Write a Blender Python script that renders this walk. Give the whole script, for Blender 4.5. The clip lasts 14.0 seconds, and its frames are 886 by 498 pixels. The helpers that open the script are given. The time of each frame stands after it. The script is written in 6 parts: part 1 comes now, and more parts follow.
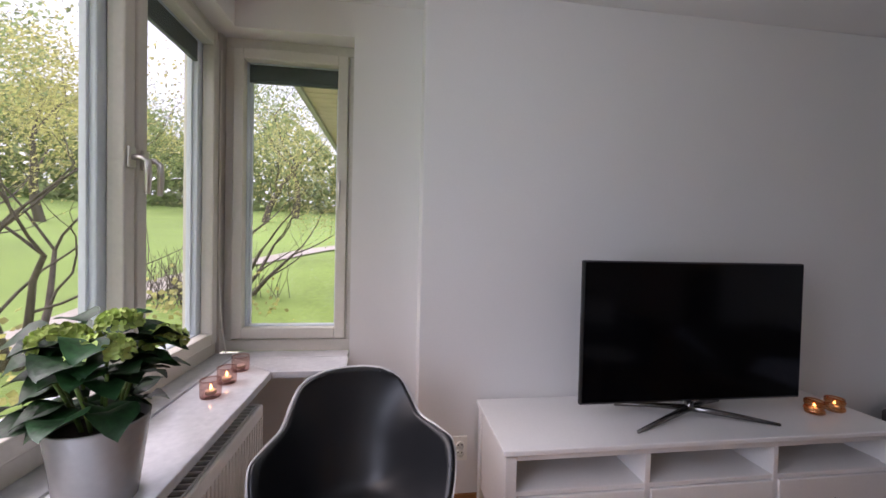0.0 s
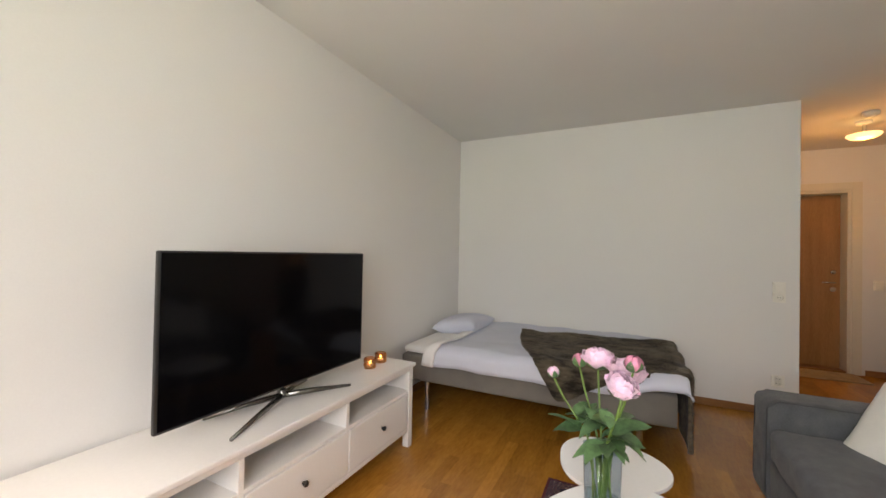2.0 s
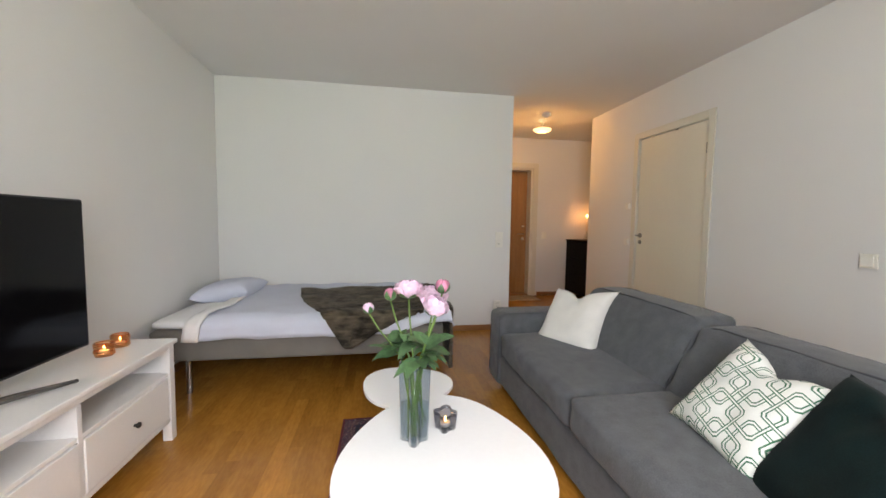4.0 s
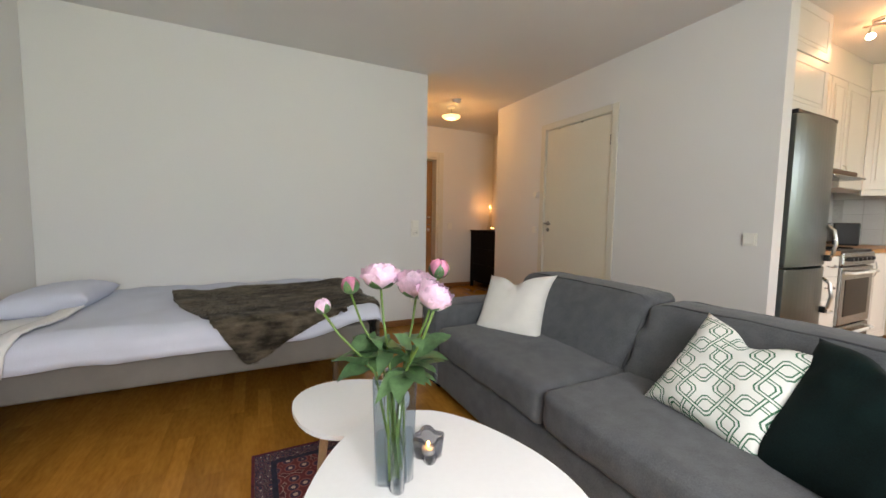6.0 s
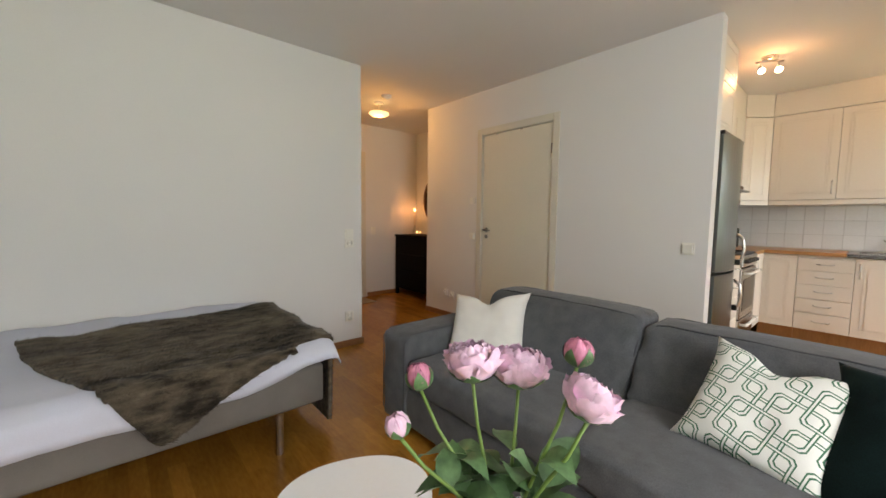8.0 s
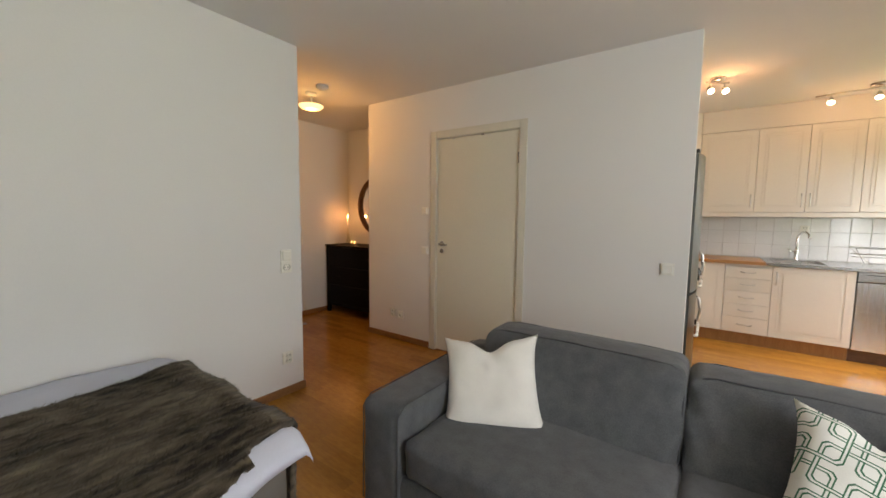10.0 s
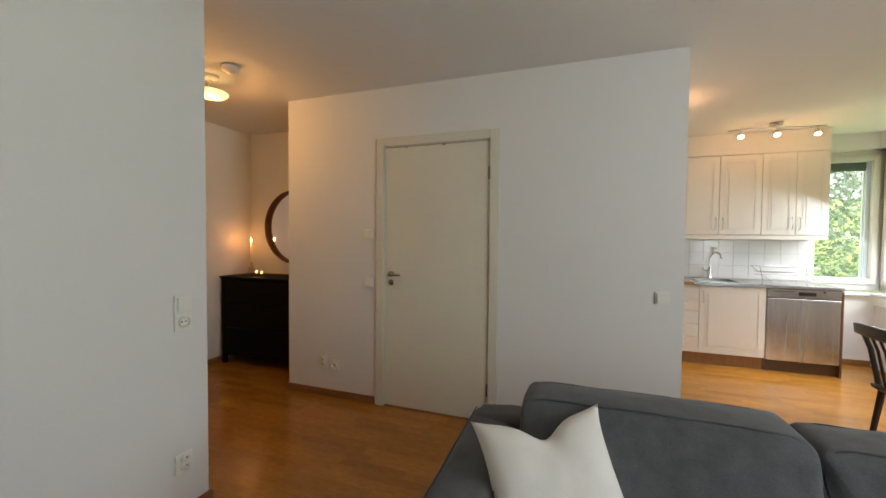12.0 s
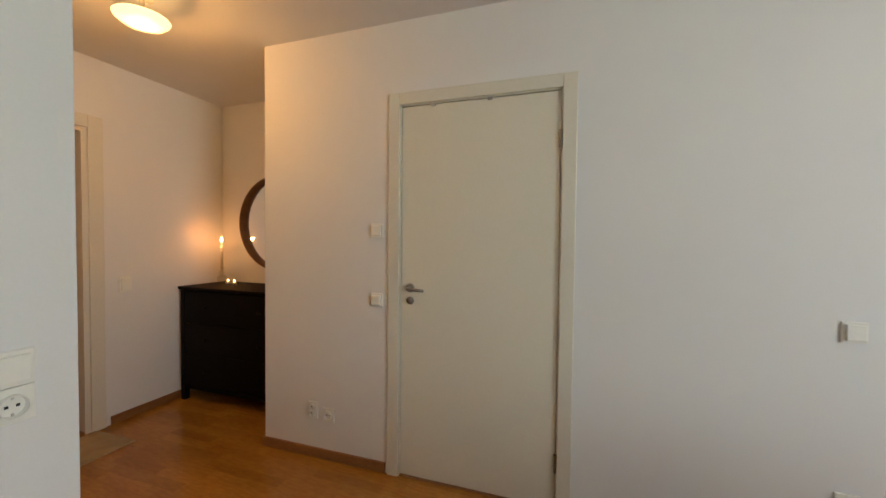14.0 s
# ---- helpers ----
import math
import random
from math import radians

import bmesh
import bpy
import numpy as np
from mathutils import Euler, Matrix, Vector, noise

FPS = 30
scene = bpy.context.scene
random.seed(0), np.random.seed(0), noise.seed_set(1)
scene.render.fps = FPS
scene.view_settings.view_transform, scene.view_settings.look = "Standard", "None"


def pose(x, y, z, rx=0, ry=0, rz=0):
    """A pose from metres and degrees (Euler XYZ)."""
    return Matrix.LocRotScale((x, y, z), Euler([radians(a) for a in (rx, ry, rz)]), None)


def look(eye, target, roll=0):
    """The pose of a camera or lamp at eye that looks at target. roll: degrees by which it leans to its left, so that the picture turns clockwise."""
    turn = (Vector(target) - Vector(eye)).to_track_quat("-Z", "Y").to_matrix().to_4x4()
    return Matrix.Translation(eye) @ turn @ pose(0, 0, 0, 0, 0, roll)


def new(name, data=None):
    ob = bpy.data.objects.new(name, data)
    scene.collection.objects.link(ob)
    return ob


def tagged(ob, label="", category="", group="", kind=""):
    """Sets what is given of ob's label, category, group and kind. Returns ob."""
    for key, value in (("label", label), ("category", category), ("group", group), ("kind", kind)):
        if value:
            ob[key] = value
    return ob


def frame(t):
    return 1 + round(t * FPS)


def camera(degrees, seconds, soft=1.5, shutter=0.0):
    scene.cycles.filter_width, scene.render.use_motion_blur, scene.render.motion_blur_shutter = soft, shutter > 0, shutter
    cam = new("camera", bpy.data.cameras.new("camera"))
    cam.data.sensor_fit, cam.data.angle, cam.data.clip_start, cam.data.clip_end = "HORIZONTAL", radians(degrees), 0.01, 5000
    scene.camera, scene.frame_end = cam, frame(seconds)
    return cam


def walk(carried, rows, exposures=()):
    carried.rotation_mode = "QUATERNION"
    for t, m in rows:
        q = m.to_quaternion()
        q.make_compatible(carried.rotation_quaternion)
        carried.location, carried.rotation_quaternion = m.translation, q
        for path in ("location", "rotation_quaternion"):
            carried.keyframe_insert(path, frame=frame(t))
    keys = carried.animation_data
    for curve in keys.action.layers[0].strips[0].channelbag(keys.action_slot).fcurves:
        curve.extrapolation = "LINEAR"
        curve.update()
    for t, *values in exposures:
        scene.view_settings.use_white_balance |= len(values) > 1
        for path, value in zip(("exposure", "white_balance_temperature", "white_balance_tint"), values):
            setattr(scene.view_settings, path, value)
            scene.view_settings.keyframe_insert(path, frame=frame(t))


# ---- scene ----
cam = camera(99.4, 14.0, soft=1.6)
PATH = [
    (0, (-0.082, -0.139, 1.309), (0.183, 1.843, 1.267), 1.3),
    (0.5, (-0.032, -0.092, 1.292), (0.438, 1.852, 1.274), 1.4),
    (1, (0.024, -0.094, 1.27), (0.829, 1.737, 1.279), 1.4),
    (1.5, (0.037, -0.079, 1.258), (1.379, 1.403, 1.279), 1.1),
    (2, (0.016, -0.043, 1.249), (1.811, 0.838, 1.273), 1.1),
    (2.5, (0.003, -0.02, 1.237), (1.978, 0.294, 1.257), 0.9),
    (3, (-0.021, 0.03, 1.215), (1.978, -0.024, 1.233), 0.8),
    (3.5, (-0.032, 0.087, 1.195), (1.954, -0.144, 1.149), 0.7),
    (3.7, (-0.026, 0.103, 1.184), (1.955, -0.158, 1.09), 0.7),
    (5.8, (0.323, 0.271, 1.079), (2.13, -0.571, 0.924), 0.9),
    (6.5, (0.489, 0.366, 1.088), (2.205, -0.65, 0.934), 0.9),
    (7, (0.601, 0.419, 1.112), (2.206, -0.764, 0.958), 0.7),
    (7.5, (0.711, 0.452, 1.137), (2.253, -0.812, 0.981), 0.7),
    (8.2, (0.887, 0.458, 1.185), (2.358, -0.888, 1.026), 0.7),
    (10.5, (1.604, 0.341, 1.34), (2.662, -1.348, 1.174), 0.6),
    (11, (1.785, 0.265, 1.346), (2.74, -1.487, 1.205), 0.5),
    (11.5, (2.015, 0.204, 1.366), (2.792, -1.637, 1.291), 0.6),
    (12, (2.187, 0.115, 1.35), (2.844, -1.773, 1.291), 0.5),
    (12.5, (2.346, -0.073, 1.368), (2.985, -1.967, 1.303), 0.5),
    (13, (2.479, -0.25, 1.372), (3.111, -2.146, 1.302), 0.5),
    (13.5, (2.629, -0.481, 1.36), (3.26, -2.377, 1.296), 0.6),
    (14, (2.723, -0.652, 1.335), (3.357, -2.548, 1.281), 0.6),
]
EXPOSURES = [(0.0, 0.76, 6250, 31), (0.5, 0.92, 6550, 31), (1.0, 0.95, 6850, 32), (1.5, 1.28, 7600, 29), (2.0, 1.92, 7600, 21), (2.5, 2.4, 6700, 15), (3.0, 2.4, 6950, 17), (3.7, 2.22, 6950, 19), (5.8, 2.08, 7000, 18), (7.0, 2.04, 7250, 18), (8.2, 2.02, 7250, 18), (10.5, 1.97, 7250, 18), (12.0, 1.83, 6900, 15), (13.0, 1.8, 6950, 15), (14.0, 2.15, 6900, 15)]
walk(cam, [(t, look(eye, target, roll)) for t, eye, target, roll in PATH], EXPOSURES)

# ---- world, daylight, lamps ----
world = bpy.data.worlds.new("sky")
scene.world = world
world.use_nodes = True
wn, wl = world.node_tree.nodes, world.node_tree.links
sky = wn.new("ShaderNodeTexSky")
sky.sky_type, sky.sun_disc = "NISHITA", False
sky.sun_elevation, sky.sun_rotation = radians(48), radians(250)
sky.air_density, sky.dust_density, sky.ozone_density = 1.0, 10.0, 0.0
wn["Background"].inputs["Strength"].default_value = 0.15
cloud = wn.new("ShaderNodeMixRGB")        # thin even cloud over the clear sky
cloud.inputs[0].default_value = 0.75
cloud.inputs[2].default_value = (6.6, 6.8, 7.2, 1)
wl.new(sky.outputs[0], cloud.inputs[1])
wl.new(cloud.outputs[0], wn["Background"].inputs["Color"])


def lamp(name, kind, energy, colour, m, **settings):
    data = bpy.data.lights.new(name, kind)
    data.energy, data.color = energy, colour
    for key, value in settings.items():
        if key == "size":
            data.size = value
        elif key == "size_y":
            data.size_y = value
        elif key == "radius":
            data.shadow_soft_size = value
        elif key == "angle":
            data.angle = value
        elif key == "cone":
            data.spot_size = value
    if kind == "AREA":
        data.shape = "RECTANGLE"
    ob = new(name, data)
    ob.matrix_world = m
    return ob


lamp("sun", "SUN", 1.4, (1.0, 0.95, 0.88), look((-20, 8, 25), (0, 0, 0)), angle=radians(40))
DAY = (0.76, 0.89, 1.0)
# daylight through the long window beside the camera's start, and through the kitchen's side window
lamp("daylight_living", "AREA", 16, DAY, look((-0.93, -0.02, 1.5), (2.6, -0.9, 1.45)), size=1.35, size_y=1.5)
lamp("daylight_kitchen", "AREA", 12.5, DAY, look((-0.93, -4.25, 1.55), (0.2, -3.85, -0.9)), size=1.25, size_y=1.4)
WARM = (1.0, 0.50, 0.14)
lamp("hall_bulb", "POINT", 3.1, WARM, pose(4.714, -1.947, 2.33), radius=0.07)
lamp("stove_spot_bulb", "POINT", 1.15, (1.0, 0.50, 0.20), pose(1.44, -3.62, 2.36), radius=0.05)
for i, (sx, sy) in enumerate([(0.614, -4.50), (0.317, -4.50), (-0.02, -4.56)]):
    lamp("track_spot_bulb", "POINT", 0.3, (1.0, 0.54, 0.24), pose(sx, sy, 2.36), radius=0.03)
lamp("candle_glow", "POINT", 0.28, (1.0, 0.42, 0.14), pose(5.574, -3.10, 1.315), radius=0.012)

# ---- materials ----
def mat(name, colour, rough=0.5, metal=0.0, var=0.06, scale=6.0, fine=60.0, bump=0.05, dist=0.002, stretch=(1, 1, 1), spec=0.5, rand=0.0, second=None, coat=0.0, sheen=0.0, edge=(0.32, 0.66), through_leaf=0.0):
    """Principled surface with variation at two scales and a fine relief; second: the colour of the darker streaks."""
    m = bpy.data.materials.new(name)
    m.use_nodes = True
    n, l = m.node_tree.nodes, m.node_tree.links
    b = n["Principled BSDF"]
    b.inputs["Roughness"].default_value, b.inputs["Metallic"].default_value = rough, metal
    b.inputs["Specular IOR Level"].default_value = spec
    b.inputs["Coat Weight"].default_value = coat
    b.inputs["Sheen Weight"].default_value = sheen
    tc, mp = n.new("ShaderNodeTexCoord"), n.new("ShaderNodeMapping")
    mp.inputs["Scale"].default_value = stretch
    l.new(tc.outputs["Object"], mp.inputs["Vector"])
    big, small = n.new("ShaderNodeTexNoise"), n.new("ShaderNodeTexNoise")
    big.inputs["Scale"].default_value, small.inputs["Scale"].default_value = scale, fine
    big.inputs["Detail"].default_value, small.inputs["Detail"].default_value = 5, 4
    l.new(mp.outputs[0], big.inputs["Vector"])
    l.new(mp.outputs[0], small.inputs["Vector"])
    mix = n.new("ShaderNodeMixRGB")
    mix.inputs["Fac"].default_value = 0.5
    l.new(big.outputs["Fac"], mix.inputs[1])
    l.new(small.outputs["Fac"], mix.inputs[2])
    ramp = n.new("ShaderNodeValToRGB")
    lo = second if second else [max(c * (1 - 2.2 * var), 0) for c in colour]
    hi = [min(c * (1 + (1.2 * var if not second else 0.15)), 1) for c in colour]
    ramp.color_ramp.elements[0].position, ramp.color_ramp.elements[1].position = edge
    ramp.color_ramp.elements[0].color, ramp.color_ramp.elements[1].color = (*lo, 1), (*hi, 1)
    l.new(mix.outputs[0], ramp.inputs[0])
    out = ramp.outputs[0]
    if rand:
        geo, info, hsv = n.new("ShaderNodeNewGeometry"), n.new("ShaderNodeObjectInfo"), n.new("ShaderNodeHueSaturation")
        add, mr = n.new("ShaderNodeMath"), n.new("ShaderNodeMapRange")
        fr = n.new("ShaderNodeMath")
        fr.operation = "FRACT"
        l.new(geo.outputs["Random Per Island"], add.inputs[0])
        l.new(info.outputs["Random"], add.inputs[1])
        l.new(add.outputs[0], fr.inputs[0])
        l.new(fr.outputs[0], mr.inputs["Value"])
        mr.inputs["To Min"].default_value, mr.inputs["To Max"].default_value = 1 - rand, 1 + rand
        l.new(mr.outputs[0], hsv.inputs["Value"])
        l.new(out, hsv.inputs["Color"])
        out = hsv.outputs[0]
    l.new(out, b.inputs["Base Color"])
    if through_leaf:          # thin leaves let light pass
        tr, mx = n.new("ShaderNodeBsdfTranslucent"), n.new("ShaderNodeMixShader")
        mx.inputs[0].default_value = through_leaf
        l.new(out, tr.inputs["Color"])
        l.new(b.outputs[0], mx.inputs[1])
        l.new(tr.outputs[0], mx.inputs[2])
        l.new(mx.outputs[0], n["Material Output"].inputs[0])
    if bump:
        bp = n.new("ShaderNodeBump")
        bp.inputs["Strength"].default_value, bp.inputs["Distance"].default_value = bump, dist
        l.new(mix.outputs[0], bp.inputs["Height"])
        l.new(bp.outputs[0], b.inputs["Normal"])
    rr = n.new("ShaderNodeMapRange")
    rr.inputs["To Min"].default_value, rr.inputs["To Max"].default_value = max(rough - 0.06, 0.02), min(rough + 0.06, 1)
    l.new(big.outputs["Fac"], rr.inputs["Value"])
    l.new(rr.outputs[0], b.inputs["Roughness"])
    return m


def glass(name, tint=(1, 1, 1), gloss=0.04, mixin=None):
    """A thin pane: what lies behind shows through, and gloss follows Fresnel."""
    m = bpy.data.materials.new(name)
    m.use_nodes = True
    n, l = m.node_tree.nodes, m.node_tree.links
    t, g, mx, fr = n.new("ShaderNodeBsdfTransparent"), n.new("ShaderNodeBsdfGlossy"), n.new("ShaderNodeMixShader"), n.new("ShaderNodeLayerWeight")
    t.inputs[0].default_value = (*tint, 1)
    g.inputs["Roughness"].default_value = gloss
    fr.inputs["Blend"].default_value = 0.5
    pw, ma = n.new("ShaderNodeMath"), n.new("ShaderNodeMath")
    pw.operation, ma.operation = "POWER", "MULTIPLY_ADD"
    pw.inputs[1].default_value = 5
    ma.inputs[1].default_value, ma.inputs[2].default_value = 0.9, 0.04
    l.new(fr.outputs["Facing"], pw.inputs[0])
    l.new(pw.outputs[0], ma.inputs[0])
    l.new(ma.outputs[0], mx.inputs[0])
    l.new(t.outputs[0], mx.inputs[1])
    l.new(g.outputs[0], mx.inputs[2])
    l.new(mx.outputs[0], n["Material Output"].inputs[0])
    return m


def glow(name, colour, strength):
    m = bpy.data.materials.new(name)
    m.use_nodes = True
    b = m.node_tree.nodes["Principled BSDF"]
    b.inputs["Base Color"].default_value = (*colour, 1)
    b.inputs["Emission Color"].default_value = (*colour, 1)
    b.inputs["Emission Strength"].default_value = strength
    return m


WALL = mat("wall_paint", (0.76, 0.75, 0.73), 0.75, var=0.012, scale=1.5, fine=140, bump=0.12, dist=0.0008)
CEIL = mat("ceiling_paint", (0.76, 0.75, 0.735), 0.85, var=0.012, scale=2, fine=220, bump=0.15, dist=0.001)
PAINT = mat("white_lacquer", (0.80, 0.79, 0.77), 0.35, var=0.015, scale=3, fine=80, bump=0.03)
FRAME = mat("window_paint", (0.64, 0.62, 0.56), 0.4, var=0.03, scale=5, fine=70, bump=0.05)
ALU = mat("white_aluminium", (0.70, 0.77, 0.85), 0.35, var=0.03, bump=0.02)
CREAM = mat("door_paint", (0.74, 0.70, 0.58), 0.45, var=0.015, scale=2, fine=90, bump=0.05)
DOORTRIM = mat("door_trim_paint", (0.70, 0.665, 0.565), 0.45, var=0.02, bump=0.04)
OAK = mat("oak_parquet", (0.405, 0.182, 0.029), 0.22, var=0.2, scale=4, fine=34, bump=0.012, dist=0.0003, stretch=(0.5, 2.0, 1), second=(0.305, 0.127, 0.020), rand=0.16, coat=0.0)
OAKTRIM = mat("oak_trim", (0.30, 0.135, 0.045), 0.4, var=0.2, scale=3, fine=30, stretch=(1, 1, 5), second=(0.2, 0.085, 0.028))
OAKDOOR = mat("oak_veneer", (0.36, 0.19, 0.075), 0.4, var=0.2, scale=3, fine=40, stretch=(6, 6, 0.5), second=(0.27, 0.13, 0.045))
PALEWOOD = mat("pale_beech", (0.56, 0.38, 0.22), 0.45, var=0.12, scale=6, fine=60, stretch=(4, 4, 0.6))
COUNTERWOOD = mat("oiled_wood_worktop", (0.48, 0.25, 0.10), 0.35, var=0.15, scale=5, fine=50, stretch=(0.6, 5, 5), second=(0.34, 0.16, 0.055))
BLACKWOOD = mat("black_brown_stain", (0.007, 0.0055, 0.005), 0.6, var=0.2, scale=5, fine=60, stretch=(1, 6, 6), spec=0.08)
DARKWOOD = mat("dark_brown_chair_wood", (0.03, 0.016, 0.01), 0.35, var=0.2)
WALNUT = mat("walnut_veneer", (0.13, 0.062, 0.03), 0.4, var=0.2, scale=4, fine=40, stretch=(1, 1, 5))
MARBLE = mat("marble_sill", (0.66, 0.67, 0.70), 0.08, var=0.06, scale=7, fine=40, bump=0.01, second=(0.58, 0.60, 0.64))
STEEL = mat("brushed_steel", (0.46, 0.46, 0.455), 0.24, metal=1.0, var=0.03, scale=2, fine=30, bump=0)
FRIDGESTEEL = mat("fridge_steel", (0.155, 0.17, 0.162), 0.3, metal=0.9, var=0.04, scale=3, fine=120, bump=0.02, dist=0.0004, stretch=(1, 20, 1))
TVSTEEL = mat("dark_polished_metal", (0.20, 0.195, 0.19), 0.18, metal=1.0, var=0.03, bump=0)
DOORSTEEL = mat("dark_satin_steel", (0.30, 0.29, 0.27), 0.3, metal=1.0, var=0.05, bump=0.01)
STREAKSTEEL = mat("streaked_brushed_steel", (0.64, 0.65, 0.66), 0.26, metal=1.0, var=0.05, scale=1.5, fine=5, bump=0.35, dist=0.03, stretch=(3.2, 0.3, 0.03))
CHROME = mat("chrome", (0.78, 0.78, 0.77), 0.1, metal=1.0, var=0.02, bump=0)
NICKEL = mat("satin_nickel", (0.62, 0.60, 0.57), 0.28, metal=1.0, var=0.04, bump=0.01)
BLACKPLASTIC = mat("black_plastic", (0.012, 0.012, 0.013), 0.3, var=0.1, bump=0.02)
SCREEN = mat("dark_screen", (0.002, 0.002, 0.0026), 0.11, var=0.05, bump=0, spec=0.2)
WHITEPLASTIC = mat("white_plastic", (0.82, 0.80, 0.73), 0.28, var=0.015, bump=0.01)
# near-black colour that stands for the shade in holes, slots and hollows
HOLESHADE = mat("hole_shade", (0.03, 0.03, 0.03), 0.6, bump=0)
SOFA = mat("grey_sofa_cloth", (0.104, 0.109, 0.116), 0.95, var=0.2, scale=16, fine=230, bump=0.7, dist=0.004, sheen=0.15, spec=0.2, edge=(0.26, 0.74))
SOFASEAM = mat("grey_piping", (0.062, 0.065, 0.07), 0.92, var=0.1, fine=300)
LINEN = mat("white_linen", (0.76, 0.74, 0.69), 0.9, var=0.04, scale=9, fine=380, bump=0.3, dist=0.001, sheen=0.1)
DARKGREEN = mat("dark_green_velvet", (0.0035, 0.013, 0.0125), 0.9, var=0.3, scale=6, fine=300, bump=0.25, sheen=0.02, spec=0.12)
BEDLINEN = mat("pale_blue_bed_linen", (0.60, 0.63, 0.73), 0.9, var=0.03, scale=5, fine=300, bump=0.25, dist=0.001)
SHEETWHITE = mat("white_sheet", (0.80, 0.79, 0.78), 0.9, var=0.025, scale=6, fine=300, bump=0.2)
BEDBASE = mat("beige_grey_bed_cloth", (0.18, 0.166, 0.147), 0.95, var=0.08, scale=9, fine=420, bump=0.3)
# the pale streaks in the fur's colour imitate highlights on the pile
FUR = mat("brown_faux_fur", (0.165, 0.135, 0.095), 0.95, var=0.3, scale=2.0, fine=13, bump=1.0, dist=0.012, stretch=(3.4, 0.8, 2.2), second=(0.024, 0.019, 0.014), sheen=0.1, spec=0.15, edge=(0.40, 0.64))
BLACKLEATHER = mat("black_leatherette", (0.010, 0.011, 0.013), 0.36, var=0.15, scale=6, fine=220, bump=0.15, dist=0.0008)
WHITESHELL = mat("white_shell", (0.80, 0.80, 0.79), 0.35, var=0.02)
TABLEWHITE = mat("white_table_lacquer", (0.86, 0.875, 0.885), 0.42, var=0.01, scale=3, fine=60, bump=0.01)
POT = mat("pale_grey_glazed_pot", (0.33, 0.32, 0.305), 0.22, var=0.03)
SOIL = mat("potting_soil", (0.03, 0.02, 0.013), 0.95, var=0.4, fine=90, bump=0.8, dist=0.006)
LEAF = mat("hydrangea_leaf", (0.014, 0.052, 0.016), 0.42, var=0.35, scale=24, fine=80, bump=0.6, dist=0.004, rand=0.4, spec=0.25)
LEAF2 = mat("peony_leaf", (0.092, 0.185, 0.075), 0.45, var=0.25, scale=14, fine=70, bump=0.25, rand=0.3)
STEM = mat("green_stem", (0.15, 0.25, 0.055), 0.5, var=0.15)
LIME = mat("lime_green_petal", (0.42, 0.55, 0.14), 0.6, var=0.15, scale=20, rand=0.2)
PINK = mat("pink_peony_petal", (0.86, 0.58, 0.74), 0.6, var=0.12, scale=18, fine=90, bump=0.15, rand=0.14, sheen=0.2)
DEEPPINK = mat("deep_pink_bud", (0.55, 0.20, 0.30), 0.6, var=0.2, scale=18, rand=0.15)
SMOKE = glass("smoky_grey_glass", (0.66, 0.72, 0.77))
SMOKE2 = glass("dark_grey_glass", (0.52, 0.53, 0.57))
WATER = glass("vase_water", (0.84, 0.90, 0.91))
AMBER = glass("amber_glass", (0.92, 0.68, 0.46))
PURPLEGLASS = glass("brown_violet_glass", (0.78, 0.62, 0.58))
PANE = glass("window_pane", (0.96, 0.98, 0.97), 0.0)
CLEAR = glass("clear_glass", (0.93, 0.93, 0.90))
COPPER = mat("copper_wrap", (0.85, 0.42, 0.18), 0.25, metal=1.0, var=0.2, scale=20)
WAX = mat("white_wax", (0.82, 0.76, 0.66), 0.5, var=0.03)
FLAME = glow("candle_flame", (1.0, 0.50, 0.14), 9)
LAMPGLASS = glow("lit_lamp_glass", (1.0, 0.64, 0.24), 0.62)
BULB = glow("lit_halogen", (1.0, 0.80, 0.55), 9)
MIRROR = mat("mirror_glass", (0.9, 0.9, 0.9), 0.02, metal=1.0, var=0.0, bump=0)
TILE = mat("white_wall_tile", (0.76, 0.76, 0.75), 0.12, var=0.02, bump=0.01, rand=0.03)
GROUT = mat("grey_grout", (0.60, 0.59, 0.57), 0.9, var=0.08)
BLIND = mat("green_grey_blind", (0.085, 0.115, 0.115), 0.6, var=0.1)
RAD = mat("radiator_enamel", (0.76, 0.755, 0.73), 0.4, var=0.02)
GRASS = mat("lawn", (0.27, 0.40, 0.10), 0.95, var=0.3, scale=0.35, fine=9, bump=0.8, dist=0.05, second=(0.20, 0.29, 0.08))
PATHM = mat("gravel_path", (0.52, 0.48, 0.44), 0.95, var=0.1, scale=2, fine=40)
BARK = mat("dark_bark", (0.13, 0.11, 0.092), 0.95, var=0.3, scale=8, fine=40, bump=0.8, dist=0.01, stretch=(1, 1, 0.3))
SPRING = mat("spring_leaf", (0.58, 0.56, 0.23), 0.7, var=0.2, scale=3, rand=0.3, bump=0, through_leaf=0.5)
DEEPLEAF = mat("green_leaf", (0.33, 0.41, 0.19), 0.7, var=0.25, scale=3, rand=0.35, bump=0, through_leaf=0.45)
HEDGELEAF = mat("pale_hedge_leaf", (0.34, 0.44, 0.36), 0.5, var=0.25, scale=3, fine=30, bump=0, rand=0.3, through_leaf=0.65)
FACADE = mat("grey_fascia", (0.42, 0.43, 0.40), 0.7, var=0.06)
SOFFIT = mat("beige_soffit_board", (0.56, 0.47, 0.38), 0.7, var=0.08)
DOORMAT = mat("beige_doormat", (0.40, 0.31, 0.19), 0.95, var=0.15, scale=10, fine=200, bump=0.5)


